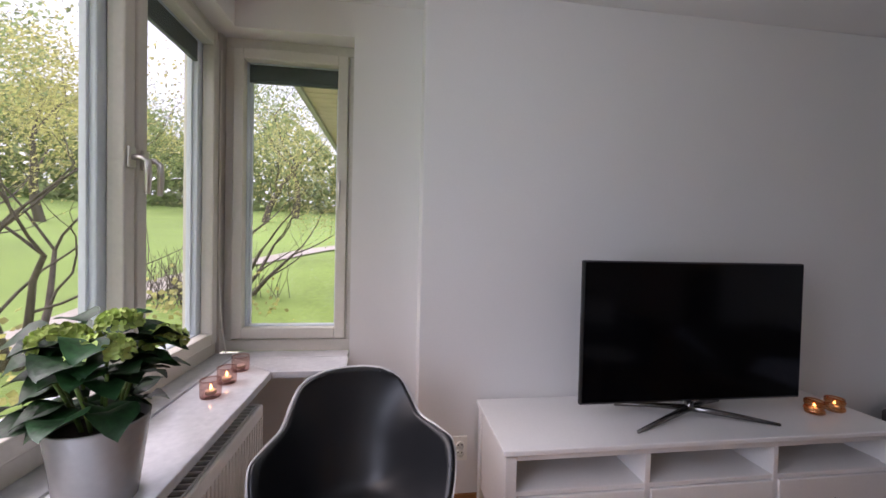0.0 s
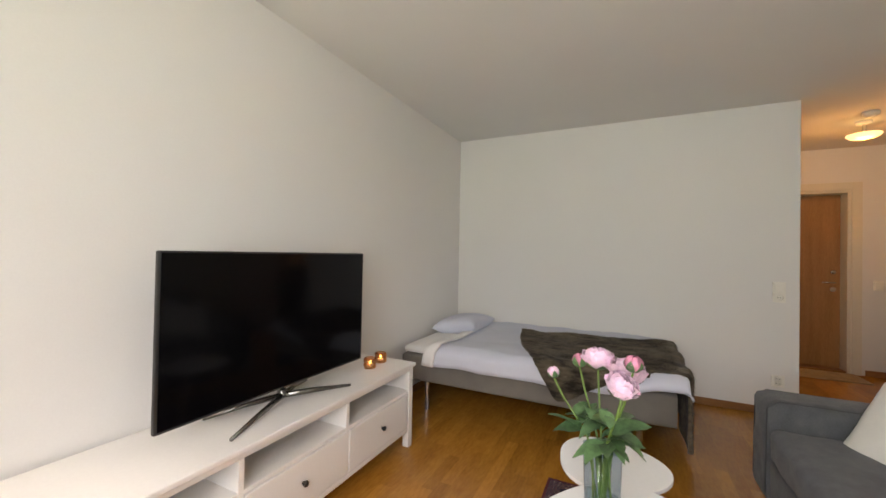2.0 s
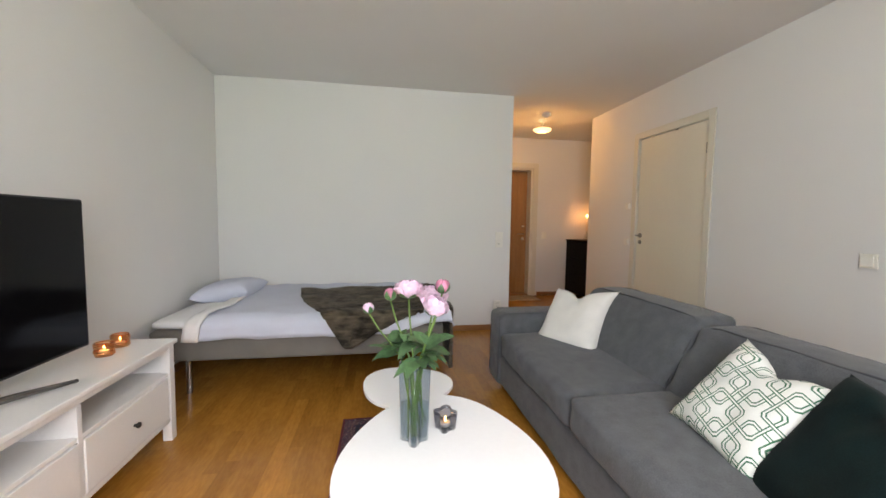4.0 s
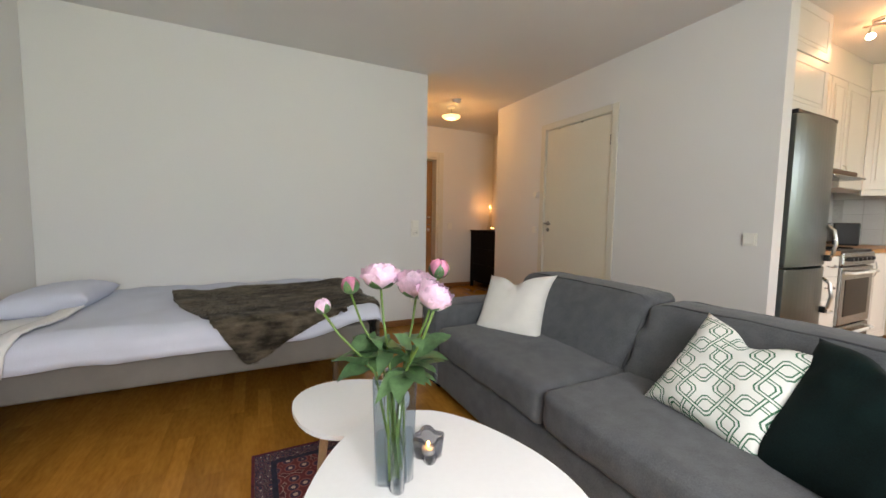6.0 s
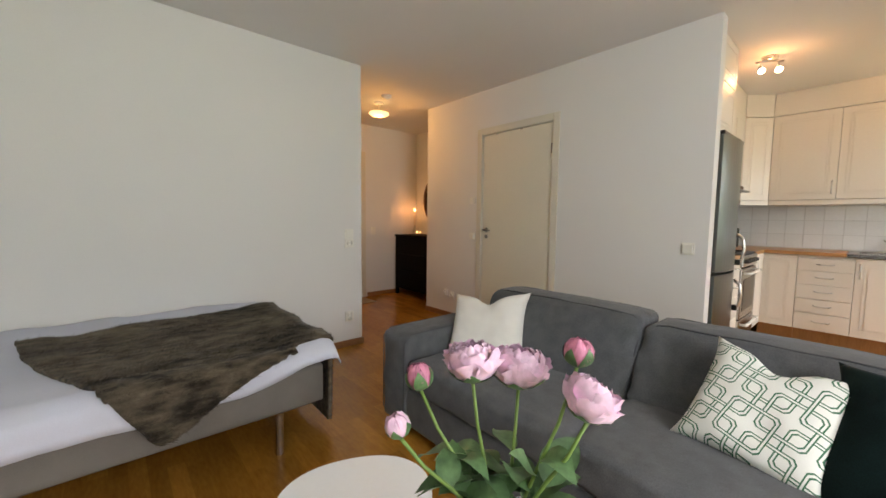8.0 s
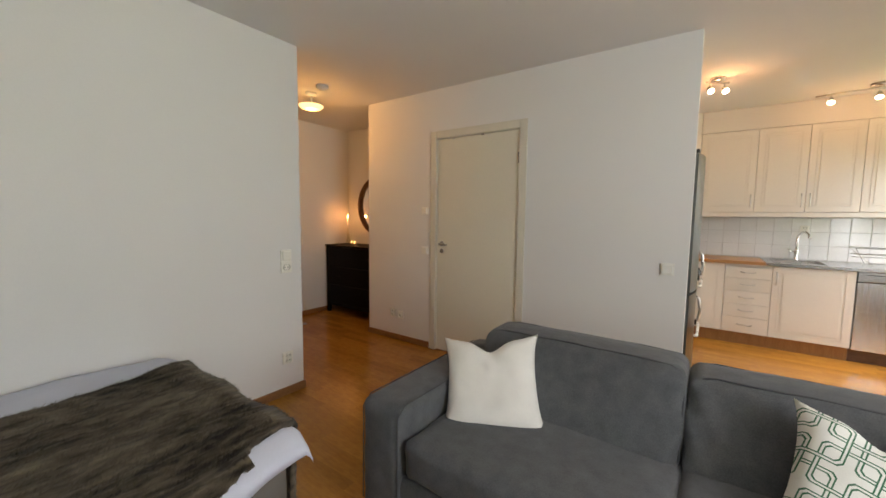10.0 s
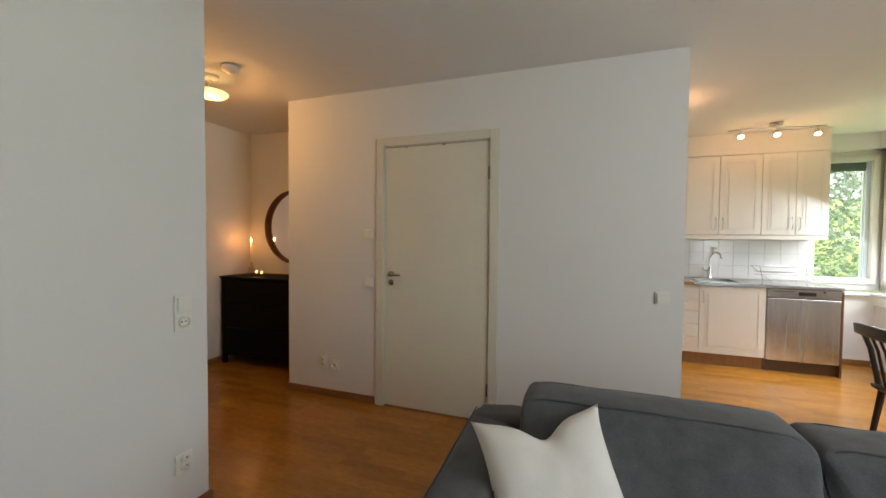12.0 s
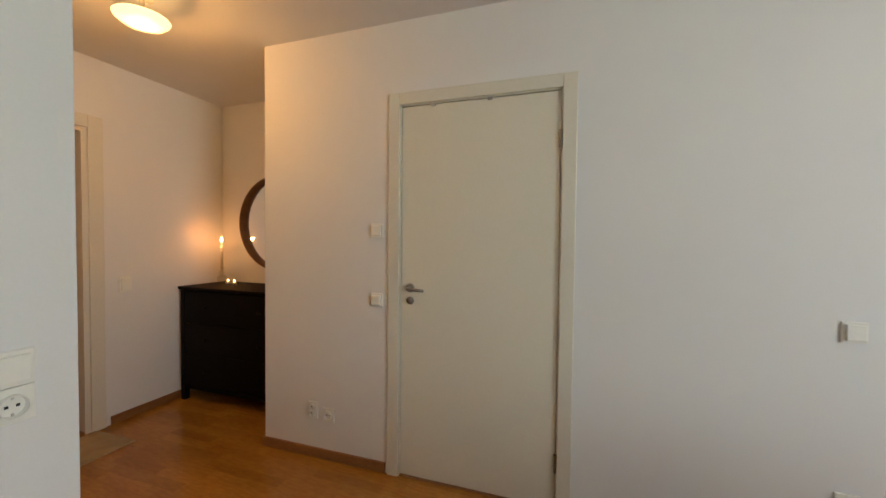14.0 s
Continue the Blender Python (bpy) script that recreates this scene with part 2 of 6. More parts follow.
# ---- builders ----
def thing(name, at, label, category, group="", turn=0.0):
    ob = new(name)
    ob.matrix_world = pose(*at, 0, 0, turn)
    return tagged(ob, label, category, group)


def mesh_of(name, bm, material, smooth=False):
    me = bpy.data.meshes.new(name)
    bm.normal_update()
    if smooth:
        for f in bm.faces:
            f.smooth = True
    bm.to_mesh(me)
    bm.free()
    me.materials.append(material)
    return me


def part(name, bm, material, parent=None, label="", smooth=False):
    """Link a bmesh as one mesh object, under a thing or a part."""
    ob = new(name, mesh_of(name, bm, material, smooth))
    if parent:
        ob.parent = parent
    if label:
        ob["label"] = label
    return ob


def structure(name, bm, material, label="", smooth=False):
    ob = part(name, bm, material, None, label, smooth)
    return tagged(ob, kind="structure")


def box(x0, y0, z0, x1, y1, z1, bevel=0.0, bm=None, seg=2):
    bm = bm or bmesh.new()
    vs = bmesh.ops.create_cube(bm, size=1)["verts"]
    bmesh.ops.transform(bm, verts=vs, matrix=Matrix.LocRotScale(((x0 + x1) / 2, (y0 + y1) / 2, (z0 + z1) / 2), None, (abs(x1 - x0), abs(y1 - y0), abs(z1 - z0))))
    if bevel:
        es = list({e for v in vs for e in v.link_edges})
        bmesh.ops.bevel(bm, geom=es, offset=bevel, segments=seg, affect="EDGES", profile=0.5)
    return bm


def tube(points, radii, seg=10, bm=None, caps=True):
    """A round bar along points."""
    bm = bm or bmesh.new()
    pts = [Vector(p) for p in points]
    if not hasattr(radii, "__len__"):
        radii = [radii] * len(pts)
    rings, side = [], None
    for i, p in enumerate(pts):
        d = (pts[min(i + 1, len(pts) - 1)] - pts[max(i - 1, 0)]).normalized()
        if side is None:
            side = d.orthogonal().normalized()
        side = (side - d * side.dot(d)).normalized()
        up = d.cross(side)
        rings.append([bm.verts.new(p + (side * math.cos(2 * math.pi * k / seg) + up * math.sin(2 * math.pi * k / seg)) * radii[i]) for k in range(seg)])
    for a, b in zip(rings, rings[1:]):
        for k in range(seg):
            bm.faces.new((a[k], a[(k + 1) % seg], b[(k + 1) % seg], b[k]))
    if caps:
        bm.faces.new(rings[0][::-1])
        bm.faces.new(rings[-1])
    return bm


def lathe(profile, seg=32, bm=None, at=(0, 0, 0), close=False):
    """Turn a profile of (radius, height) about the upright axis."""
    bm = bm or bmesh.new()
    rings = []
    for r, z in profile:
        if r < 1e-5:
            rings.append([bm.verts.new((at[0], at[1], at[2] + z))])
        else:
            rings.append([bm.verts.new((at[0] + r * math.cos(2 * math.pi * k / seg), at[1] + r * math.sin(2 * math.pi * k / seg), at[2] + z)) for k in range(seg)])
    for a, b in zip(rings, rings[1:]):
        for k in range(seg):
            q = [a[k % len(a)], a[(k + 1) % len(a)], b[(k + 1) % len(b)], b[k % len(b)]]
            u = []
            for v in q:
                if v not in u:
                    u.append(v)
            if len(u) > 2:
                bm.faces.new(u)
    return bm


def prism(outline, z0, z1, bevel=0.0, seg=2, bm=None):
    """An upright prism on an outline of (x, y)."""
    bm = bm or bmesh.new()
    lo = [bm.verts.new((x, y, z0)) for x, y in outline]
    hi = [bm.verts.new((x, y, z1)) for x, y in outline]
    n = len(outline)
    top, bot = bm.faces.new(hi), bm.faces.new(lo[::-1])
    for i in range(n):
        bm.faces.new((lo[i], lo[(i + 1) % n], hi[(i + 1) % n], hi[i]))
    if bevel:
        bmesh.ops.bevel(bm, geom=list(top.edges) + list(bot.edges), offset=bevel, segments=seg, affect="EDGES", profile=0.5)
    return bm


def surface(nu, nv, f, bm=None, closed_u=False):
    """A grid of nu x nv points f(u, v), u and v from 0 to 1."""
    bm = bm or bmesh.new()
    g = [[bm.verts.new(f(i / (nu if closed_u else nu - 1), j / (nv - 1))) for j in range(nv)] for i in range(nu)]
    for i in range(nu if closed_u else nu - 1):
        for j in range(nv - 1):
            k = (i + 1) % nu
            bm.faces.new((g[i][j], g[k][j], g[k][j + 1], g[i][j + 1]))
    return bm


def soft_box(sx, sy, sz, puff=0.03, wrinkle=0.006, seed=0.0, n=14, corner=0.05):
    """A stuffed block, from 0,0,0 to sx,sy,sz: rounded, bulging and a little uneven."""
    bm = bmesh.new()
    bmesh.ops.create_cube(bm, size=2)
    bmesh.ops.subdivide_edges(bm, edges=list(bm.edges), cuts=n, use_grid_fill=True)
    half = Vector((sx / 2, sy / 2, sz / 2))
    for v in bm.verts:
        q = v.co.copy()
        p = Vector((q.x * half.x, q.y * half.y, q.z * half.z))
        inner = Vector([max(min(p[i], half[i] - corner), -(half[i] - corner)) for i in range(3)])
        d = p - inner
        if d.length > 1e-6:
            p = inner + d.normalized() * corner * min(1.0, max(abs(c) for c in d) / corner)
        bulge = (1 - q.x ** 2) * (1 - q.y ** 2) + (1 - q.x ** 2) * (1 - q.z ** 2) + (1 - q.y ** 2) * (1 - q.z ** 2)
        axis = max(range(3), key=lambda i: abs(q[i]))
        p[axis] += math.copysign(puff * min(bulge, 1), q[axis])
        w = noise.noise(p * 9 + Vector((seed, seed * 2, 0))) + 0.5 * noise.noise(p * 21 + Vector((seed, 0, 3)))
        p += p.normalized() * w * wrinkle
        v.co = p + half
    return bm


def pillow(w, h, t, seed=0.0, chop=0.0, n=28):
    """A scatter cushion in the xz plane about its centre, with pulled-out corners; chop: the dent in its upper edge."""
    bm = bmesh.new()
    sheets = []
    for side in (1, -1):
        rows = []
        for i in range(n + 1):
            row = []
            for j in range(n + 1):
                a, b = 2 * i / n - 1, 2 * j / n - 1
                pinch = 1 - 0.14 * (1 - abs(a) ** 2.5) * abs(b) ** 3
                pinch_a = 1 - 0.14 * (1 - abs(b) ** 2.5) * abs(a) ** 3
                x, z = a * w / 2 * pinch_a, b * h / 2 * pinch
                full = max((1 - a ** 4) * (1 - b ** 4), 0) ** 0.55
                dent = chop * math.exp(-(a / 0.30) ** 2) * max(b, 0) ** 1.5
                z -= dent * h
                full *= 1 - 0.5 * chop * 3 * math.exp(-(a / 0.3) ** 2) * max(b, 0)
                y = side * t / 2 * full
                wr = noise.noise(Vector((x * 8 + seed, z * 8, side * 2))) * 0.010 + noise.noise(Vector((x * 22, z * 22 + seed, side))) * 0.004
                fold = 0.007 * math.sin(9 * abs(a) + 5 * b + seed) * max(b + 0.3, 0) * math.exp(-abs(a) * 1.6)
                row.append(bm.verts.new((x, y + (wr + side * fold * (chop > 0)) * full, z)))
            rows.append(row)
        sheets.append(rows)
        for i in range(n):
            for j in range(n):
                q = (rows[i][j], rows[i + 1][j], rows[i + 1][j + 1], rows[i][j + 1])
                bm.faces.new(q if side < 0 else q[::-1])
    bmesh.ops.remove_doubles(bm, verts=list(bm.verts), dist=0.0012)
    return bm


def basis(centre, x_axis, z_axis):
    z = Vector(z_axis).normalized()
    x = Vector(x_axis)
    x = (x - z * x.dot(z)).normalized()
    y = z.cross(x)
    return Matrix.Translation(centre) @ Matrix((x, y, z)).transposed().to_4x4()


# ---- the rooms ----
H = 2.52
XW, YN, YNW, XE = -0.875, 1.67, 1.857, 3.916      # window wall, screen wall, window corner wall, bed wall
YD, XK, XH = -2.55, 1.543, 4.545                  # closet wall and its two ends
XF, YM, YK, XKE = 5.76, -3.30, -5.21, 2.14        # hall's far wall, mirror wall, kitchen's walls
SILL, HEAD = 0.66, 2.344

structure("subfloor", box(-1.1, -5.43, -0.2, 5.96, 2.1, -0.014), GROUT)
structure("ceiling", box(-1.12, -5.45, H, 5.98, 2.12, H + 0.15), CEIL, "white painted ceiling")
structure("wall_north", box(0.053, YN, 0, 4.04, 2.1, H, 0.004), WALL, "white painted wall behind the television bench")
bm = box(-0.297, YNW, SILL, 0.053, 2.1, HEAD)
box(-1.1, YNW, 0, 0.053, 2.1, SILL, bm=bm)
box(-1.1, YNW, HEAD, 0.053, 2.1, H, bm=bm)
structure("wall_north_window", bm, WALL, "white wall round the corner window")
bm = box(-1.1, -5.43, 0, XW, YNW - 0.002, SILL)
box(-1.1, -5.43, HEAD, XW, YNW - 0.002, H, bm=bm)
box(-1.1, -3.55, SILL, XW, -0.75, HEAD, bm=bm)
structure("wall_west", bm, WALL, "white window wall")
structure("wall_east", box(XE, -1.267, 0, 4.036, YN, H, 0.004), WALL, "white wall behind the bed")
structure("wall_hall_north", box(4.038, -1.267, 0, XF, -1.147, H), WALL)
bm = prism([(-3.42, 0), (-2.28, 0), (-2.28, 2.05), (-1.38, 2.05), (-1.38, 0), (-1.147, 0), (-1.147, H), (-3.42, H)], 0, 0.2)
bmesh.ops.transform(bm, verts=list(bm.verts), matrix=pose(XF, 0, 0, 0, 0, 90) @ pose(0, 0, 0, 90))
structure("wall_hall_east", bm, WALL, "white hall wall with the entrance door")
structure("wall_hall_south", box(4.545, YM - 0.12, 0, XF, YM, H), WALL, "white hall wall behind the chest of drawers")
bm = prism([(XK, 0), (2.745, 0), (2.745, 2.075), (3.625, 2.075), (3.625, 0), (XH, 0), (XH, H), (XK, H)], 0, 0.11)
bmesh.ops.transform(bm, verts=list(bm.verts), matrix=pose(0, YD, 0, 90))
structure("wall_closet", bm, WALL, "white wall with a closed cream door")
structure("wall_hall_west", box(XH - 0.1, YM - 0.12, 0, XH, YD - 0.112, H), WALL)
structure("wall_closet_back", box(2.3, -3.42, 0, 4.44, -3.3, H), WALL)
structure("wall_kitchen_east", box(XKE, -5.43, 0, XKE + 0.12, YD - 0.112, H), WALL)
bm = box(-0.35, -5.43, 0, XKE - 0.002, YK, H)
box(-1.1, -5.43, 0, -0.352, YK, 0.78, bm=bm)
box(-1.1, -5.43, HEAD, -0.352, YK, H, bm=bm)
structure("wall_kitchen_south", bm, WALL, "white kitchen wall")


def skirt_x(x0, x1, y, side):
    structure("baseboard", box(x0, y, 0.002, x1, y + 0.013 * side, 0.062, 0.004), OAKTRIM, "brown oak skirting board")


def skirt_y(y0, y1, x, side):
    structure("baseboard", box(x, y0, 0.002, x + 0.013 * side, y1, 0.062, 0.004), OAKTRIM, "brown oak skirting board")


skirt_x(0.07, XE, YN, -1)
skirt_y(-1.267, YN - 0.015, XE, -1)
skirt_x(XE - 0.012, XF, -1.267, -1)
skirt_x(XK, 2.68, YD, 1)
skirt_x(3.69, XH + 0.012, YD, 1)
skirt_y(YM, YD, XH, 1)
skirt_x(XH + 0.015, XF, YM, 1)
skirt_y(YM + 0.015, -2.39, XF, -1)
skirt_x(-0.86, -0.34, YK, 1)
skirt_y(-3.5, -0.8, XW, 1)


# ---- windows ----
def pane_sheet(x0, z0, x1, z1, y):
    bm = bmesh.new()
    bm.faces.new([bm.verts.new(p) for p in ((x0, y, z0), (x1, y, z0), (x1, y, z1), (x0, y, z1))])
    return bm


def window_unit(name, at, turn, z0, z1, sashes, label, outer=(0.07, 0.09)):
    """A painted casement window; local x runs along it and the room is on the side of -y."""
    win = thing(name, at, label, "window", turn=turn)
    win["kind"] = "structure"
    xa, xb = sashes[0][0] - 0.04, sashes[-1][1] + 0.04
    bm = box(xa, -0.02, z0, xb, 0.12, z0 + 0.06, 0.003)
    box(xa, -0.02, z1 - 0.05, xb, 0.12, z1 + 0.003, 0.003, bm=bm)
    box(xa, -0.02, z0 + 0.061, xa + 0.04, 0.12, z1 - 0.051, 0.003, bm=bm)
    box(xb - 0.04, -0.02, z0 + 0.061, xb, 0.12, z1 - 0.051, 0.003, bm=bm)
    part("window_frame", bm, FRAME, win)
    for x0, x1, hx in sashes:
        s0, s1, w = z0 + 0.072, z1 - 0.053, 0.056
        bm = box(x0 + 0.003, -0.045, s0, x0 + w, 0.01, s1, 0.006)
        box(x1 - w, -0.045, s0, x1 - 0.003, 0.01, s1, 0.006, bm=bm)
        box(x0 + w, -0.045, s0, x1 - w, 0.01, s0 + w, 0.006, bm=bm)
        box(x0 + w, -0.045, s1 - w, x1 - w, 0.01, s1, 0.006, bm=bm)
        sash = part("sash", bm, FRAME, win, "cream painted sash")
        pane = part("pane", pane_sheet(x0 + w - 0.005, s0 + w - 0.005, x1 - w + 0.005, s1 - w + 0.005, -0.010), PANE, sash)
        pane.visible_shadow = False
        oa, ob_ = outer
        bm = box(x0 + 0.008, 0.013, s0 + 0.01, x0 + oa, 0.060, s1 - 0.01, 0.005)
        box(x1 - ob_, 0.013, s0 + 0.01, x1 - 0.008, 0.060, s1 - 0.01, 0.005, bm=bm)
        box(x0 + oa + 0.001, 0.013, s0 + 0.01, x1 - ob_ - 0.001, 0.060, s0 + w + 0.006, 0.005, bm=bm)
        box(x0 + oa + 0.001, 0.013, s1 - w, x1 - ob_ - 0.001, 0.060, s1 - 0.01, 0.005, bm=bm)
        for xx, d in ((x0 + oa, 1), (x1 - ob_, -1)):      # stepped glazing bead
            box(xx, 0.034, s0 + w, xx + 0.012 * d, 0.056, s1 - w, 0.002, bm=bm)
        part("outer_sash", bm, ALU, win, "white aluminium outer sash")
        bm = bmesh.new()
        for k in range(9):
            zz = s1 - w - 0.012 - k * 0.0085
            box(x0 + oa + 0.003, 0.014, zz, x1 - ob_ - 0.003, 0.032, zz + 0.0065, bm=bm)
        box(x0 + oa + 0.003, 0.012, s1 - w - 0.10, x1 - ob_ - 0.003, 0.033, s1 - w - 0.083, 0.003, bm=bm)
        part("blind", bm, BLIND, win, "raised grey-green venetian blind")
        if hx is not None:
            zc = 1.565
            h = part("handle", box(hx - 0.016, -0.057, zc - 0.035, hx + 0.016, -0.045, zc + 0.035, 0.004), NICKEL, sash, "brushed metal window handle")
            bm = tube([(hx, -0.05, zc), (hx, -0.085, zc), (hx, -0.10, zc - 0.012), (hx, -0.103, zc - 0.05), (hx, -0.10, zc - 0.12)], [0.010, 0.010, 0.011, 0.011, 0.009], 10)
            part("lever", bm, NICKEL, win, "brushed metal window lever", True)
    return win


window_unit("window_1", (-1.0, 0, 0), 90, 0.70, 2.34, [(-0.70, 0.30, None), (0.305, 1.275, 1.243), (1.280, 1.888, 1.312)], "white painted casement windows with grey-green blinds drawn up")
window_unit("window_2", (0, 1.985, 0), 0, 0.70, 2.34, [(-0.918, -0.332, None)], "narrow white corner window onto the lawn", (0.062, 0.058))
window_unit("window_3", (0, -5.335, 0), 180, 0.81, 2.34, [(0.33, 0.935, None)], "white kitchen window in front of green trees")
window_unit("window_4", (-1.0, 0, 0), 90, 0.81, 2.34, [(-5.285, -4.45, None), (-4.445, -3.60, None)], "white kitchen side window")
structure("window_post", box(-1.045, 1.93, 0.70, -0.962, 2.05, 2.343, 0.004), FRAME)
structure("window_post_kitchen", box(-1.045, -5.40, 0.81, -0.982, -5.33, 2.34, 0.004), FRAME)
# narrow stay on the corner window, and the two catches of the sashes
stay = thing("window_stay", (-0.372, 1.93, 1.59), "small dark metal window stay on the sash", "window stay")
part("plate", box(-0.008, -0.008, -0.03, 0.008, 0.004, 0.03, 0.003), NICKEL, stay)
part("arm", tube([(0, -0.012, 0.02), (0.003, -0.02, -0.03), (0.0, -0.016, -0.12)], 0.005, 8), NICKEL, stay)
cord = thing("blind_cord", (-0.93, 1.90, 0.75), "thin white blind cord hanging beside the window", "cord")
part("cord", tube([(-0.03, 0.02, 1.50), (-0.035, 0.02, 0.9), (-0.03, 0.01, 0.35), (0.0, -0.02, 0.1), (0.03, -0.04, -0.03)], 0.0028, 6), WHITEPLASTIC, cord)

# marble sills: a strip inside the opening, and a deep shelf over the radiator
structure("sill_inner_west", box(-1.03, -0.75, SILL, XW - 0.004, 1.945, 0.698, 0.003), MARBLE)
structure("sill_inner_north", box(-0.878, YNW + 0.003, SILL, -0.308, 1.975, 0.698, 0.003), MARBLE)
bm = prism([(-0.867, -0.74), (-0.615, -0.74), (-0.615, 1.635), (-0.867, 1.849)], 0.668, 0.70, 0.004)
structure("sill_west", bm, MARBLE, "white marble window shelf")
bm = prism([(-0.612, 1.637), (-0.285, 1.637), (-0.30, 1.849), (-0.862, 1.849)], 0.668, 0.70, 0.004)
structure("sill_north", bm, MARBLE, "white marble window shelf")
structure("sill_kitchen", box(-1.0, YK - 0.10, 0.77, -0.36, YK + 0.05, 0.80, 0.004), MARBLE, "white kitchen window sill")
structure("sill_kitchen_side", box(-1.0, YK + 0.055, 0.77, XW + 0.06, -3.56, 0.80, 0.004), MARBLE)

# radiator under the shelf
rad = thing("radiator", (-0.71, 0.6, 0.10), "white panel radiator with a slotted top under the sill", "radiator")
bm = bmesh.new()
box(-0.10, -0.9, 0.02, -0.085, 0.896, 0.50, 0.004, bm=bm)
box(0.09, -0.9, 0.0, 0.106, 0.896, 0.515, 0.006, bm=bm)
box(-0.085, 0.884, 0.02, 0.09, 0.896, 0.515, bm=bm)
box(-0.085, -0.9, 0.02, 0.09, -0.888, 0.515, bm=bm)
part("body", bm, RAD, rad)
bm = bmesh.new()
for k in range(70):
    box(0.107, -0.88 + k * 0.0253, 0.04, 0.111, -0.868 + k * 0.0253, 0.47, bm=bm)
part("ribs", bm, RAD, rad, "fine vertical ribs")
bm = bmesh.new()
for k in range(64):
    y = -0.885 + k * 0.028
    box(-0.083, y, 0.505, 0.088, y + 0.007, 0.515, bm=bm)
for k in range(4):
    box(-0.083 + k * 0.055, -0.886, 0.5055, -0.077 + k * 0.055, 0.884, 0.5145, bm=bm)
part("grille", bm, RAD, rad, "slotted metal top grille")
# near-black block painted as the shade between the panels
part("inside", box(-0.08, -0.88, 0.05, 0.085, 0.88, 0.49), HOLESHADE, rad, "near-black block for the shade inside")
for yy in (-0.7, 0.7):
    part("leg", tube([(0, yy, -0.10), (0, yy, 0.06)], 0.014, 10), RAD, rad)


# ---- doors ----
def door_frame(bm, x0, x1, top, face, wide=0.066, proud=0.014):
    box(x0 - wide, face, 0.0, x0, face + proud, top + wide, 0.004, bm=bm)
    box(x1, face, 0.0, x1 + wide, face + proud, top + wide, 0.004, bm=bm)
    box(x0, face, top, x1, face + proud, top + wide, 0.004, bm=bm)


closet = thing("door_1", (3.185, YD, 0), "closed plain cream door with a steel lever handle", "door")
closet["kind"] = "structure"
bm = bmesh.new()
door_frame(bm, -0.425, 0.425, 2.062, 0.001)
box(-0.437, -0.11, 0, -0.42, 0.0, 2.075, bm=bm)
box(0.42, -0.11, 0, 0.437, 0.0, 2.075, bm=bm)
box(-0.42, -0.11, 2.057, 0.42, 0.0, 2.075, bm=bm)
part("door_frame", bm, DOORTRIM, closet, "cream painted door frame")
part("threshold", box(-0.42, -0.10, -0.002, 0.42, 0.002, 0.008, 0.003), OAKTRIM, closet, "oak threshold")
leaf = part("leaf", box(-0.4175, -0.050, 0.011, 0.4175, -0.006, 2.053, 0.002), CREAM, closet, "plain cream door leaf")
bm = lathe([(0, 0.012), (0.019, 0.012), (0.024, 0.006), (0.025, 0), (0, 0)], 24)
bmesh.ops.transform(bm, verts=list(bm.verts), matrix=pose(0.362, -0.006, 1.063, -90))
part("rose", bm, DOORSTEEL, leaf, "", True)
bm = tube([(0.362, -0.005, 1.063), (0.362, 0.045, 1.063), (0.35, 0.056, 1.063), (0.29, 0.058, 1.06), (0.262, 0.055, 1.058)], [0.009, 0.009, 0.0095, 0.009, 0.008], 12)
part("handle", bm, DOORSTEEL, leaf, "steel lever handle", True)
bm = lathe([(0, 0.008), (0.019, 0.008), (0.022, 0.004), (0.0225, 0), (0, 0)], 24)
bmesh.ops.transform(bm, verts=list(bm.verts), matrix=pose(0.362, -0.006, 0.993, -90))
part("keyhole_rose", bm, DOORSTEEL, leaf, "", True)
for z in (0.24, 1.82):
    part("hinge", tube([(-0.418, 0.004, z - 0.045), (-0.418, 0.004, z + 0.045)], 0.008, 10), DOORSTEEL, closet, "steel hinge")
for x in (-0.07, 0.235):
    part("clip", box(x - 0.012, -0.008, 2.042, x + 0.012, 0.004, 2.056, 0.002), NICKEL, closet, "small metal clip")

entry = thing("door_2", (XF, -1.83, 0), "brown oak veneer entrance door in a painted frame", "door", turn=-90)
entry["kind"] = "structure"
bm = bmesh.new()
door_frame(bm, -0.445, 0.445, 2.045, -0.001, 0.085, -0.016)
box(-0.45, 0.0, 0, -0.415, 0.19, 2.05, 0.002, bm=bm)
box(0.415, 0.0, 0, 0.45, 0.19, 2.05, 0.002, bm=bm)
box(-0.415, 0.0, 2.015, 0.415, 0.19, 2.05, 0.002, bm=bm)
part("door_frame", bm, DOORTRIM, entry, "cream painted door frame")
part("threshold", box(-0.414, 0.002, -0.011, 0.414, 0.199, 0.021, 0.003), OAKTRIM, entry, "oak threshold")
leaf = part("leaf", box(-0.412, 0.145, 0.022, 0.412, 0.185, 2.012, 0.003), OAKDOOR, entry, "brown oak veneer leaf")
bm = tube([(0.35, 0.145, 1.0), (0.35, 0.10, 1.0), (0.33, 0.095, 1.0), (0.24, 0.095, 1.0)], 0.009, 10)
part("handle", bm, NICKEL, leaf, "brass-toned lever handle", True)
for z in (0.92, 1.12):
    bm = lathe([(0, 0.01), (0.02, 0.01), (0.026, 0), (0, 0)], 20)
    bmesh.ops.transform(bm, verts=list(bm.verts), matrix=pose(0.35, 0.145, z, 90))
    part("lock_rose", bm, NICKEL, leaf, "", True)
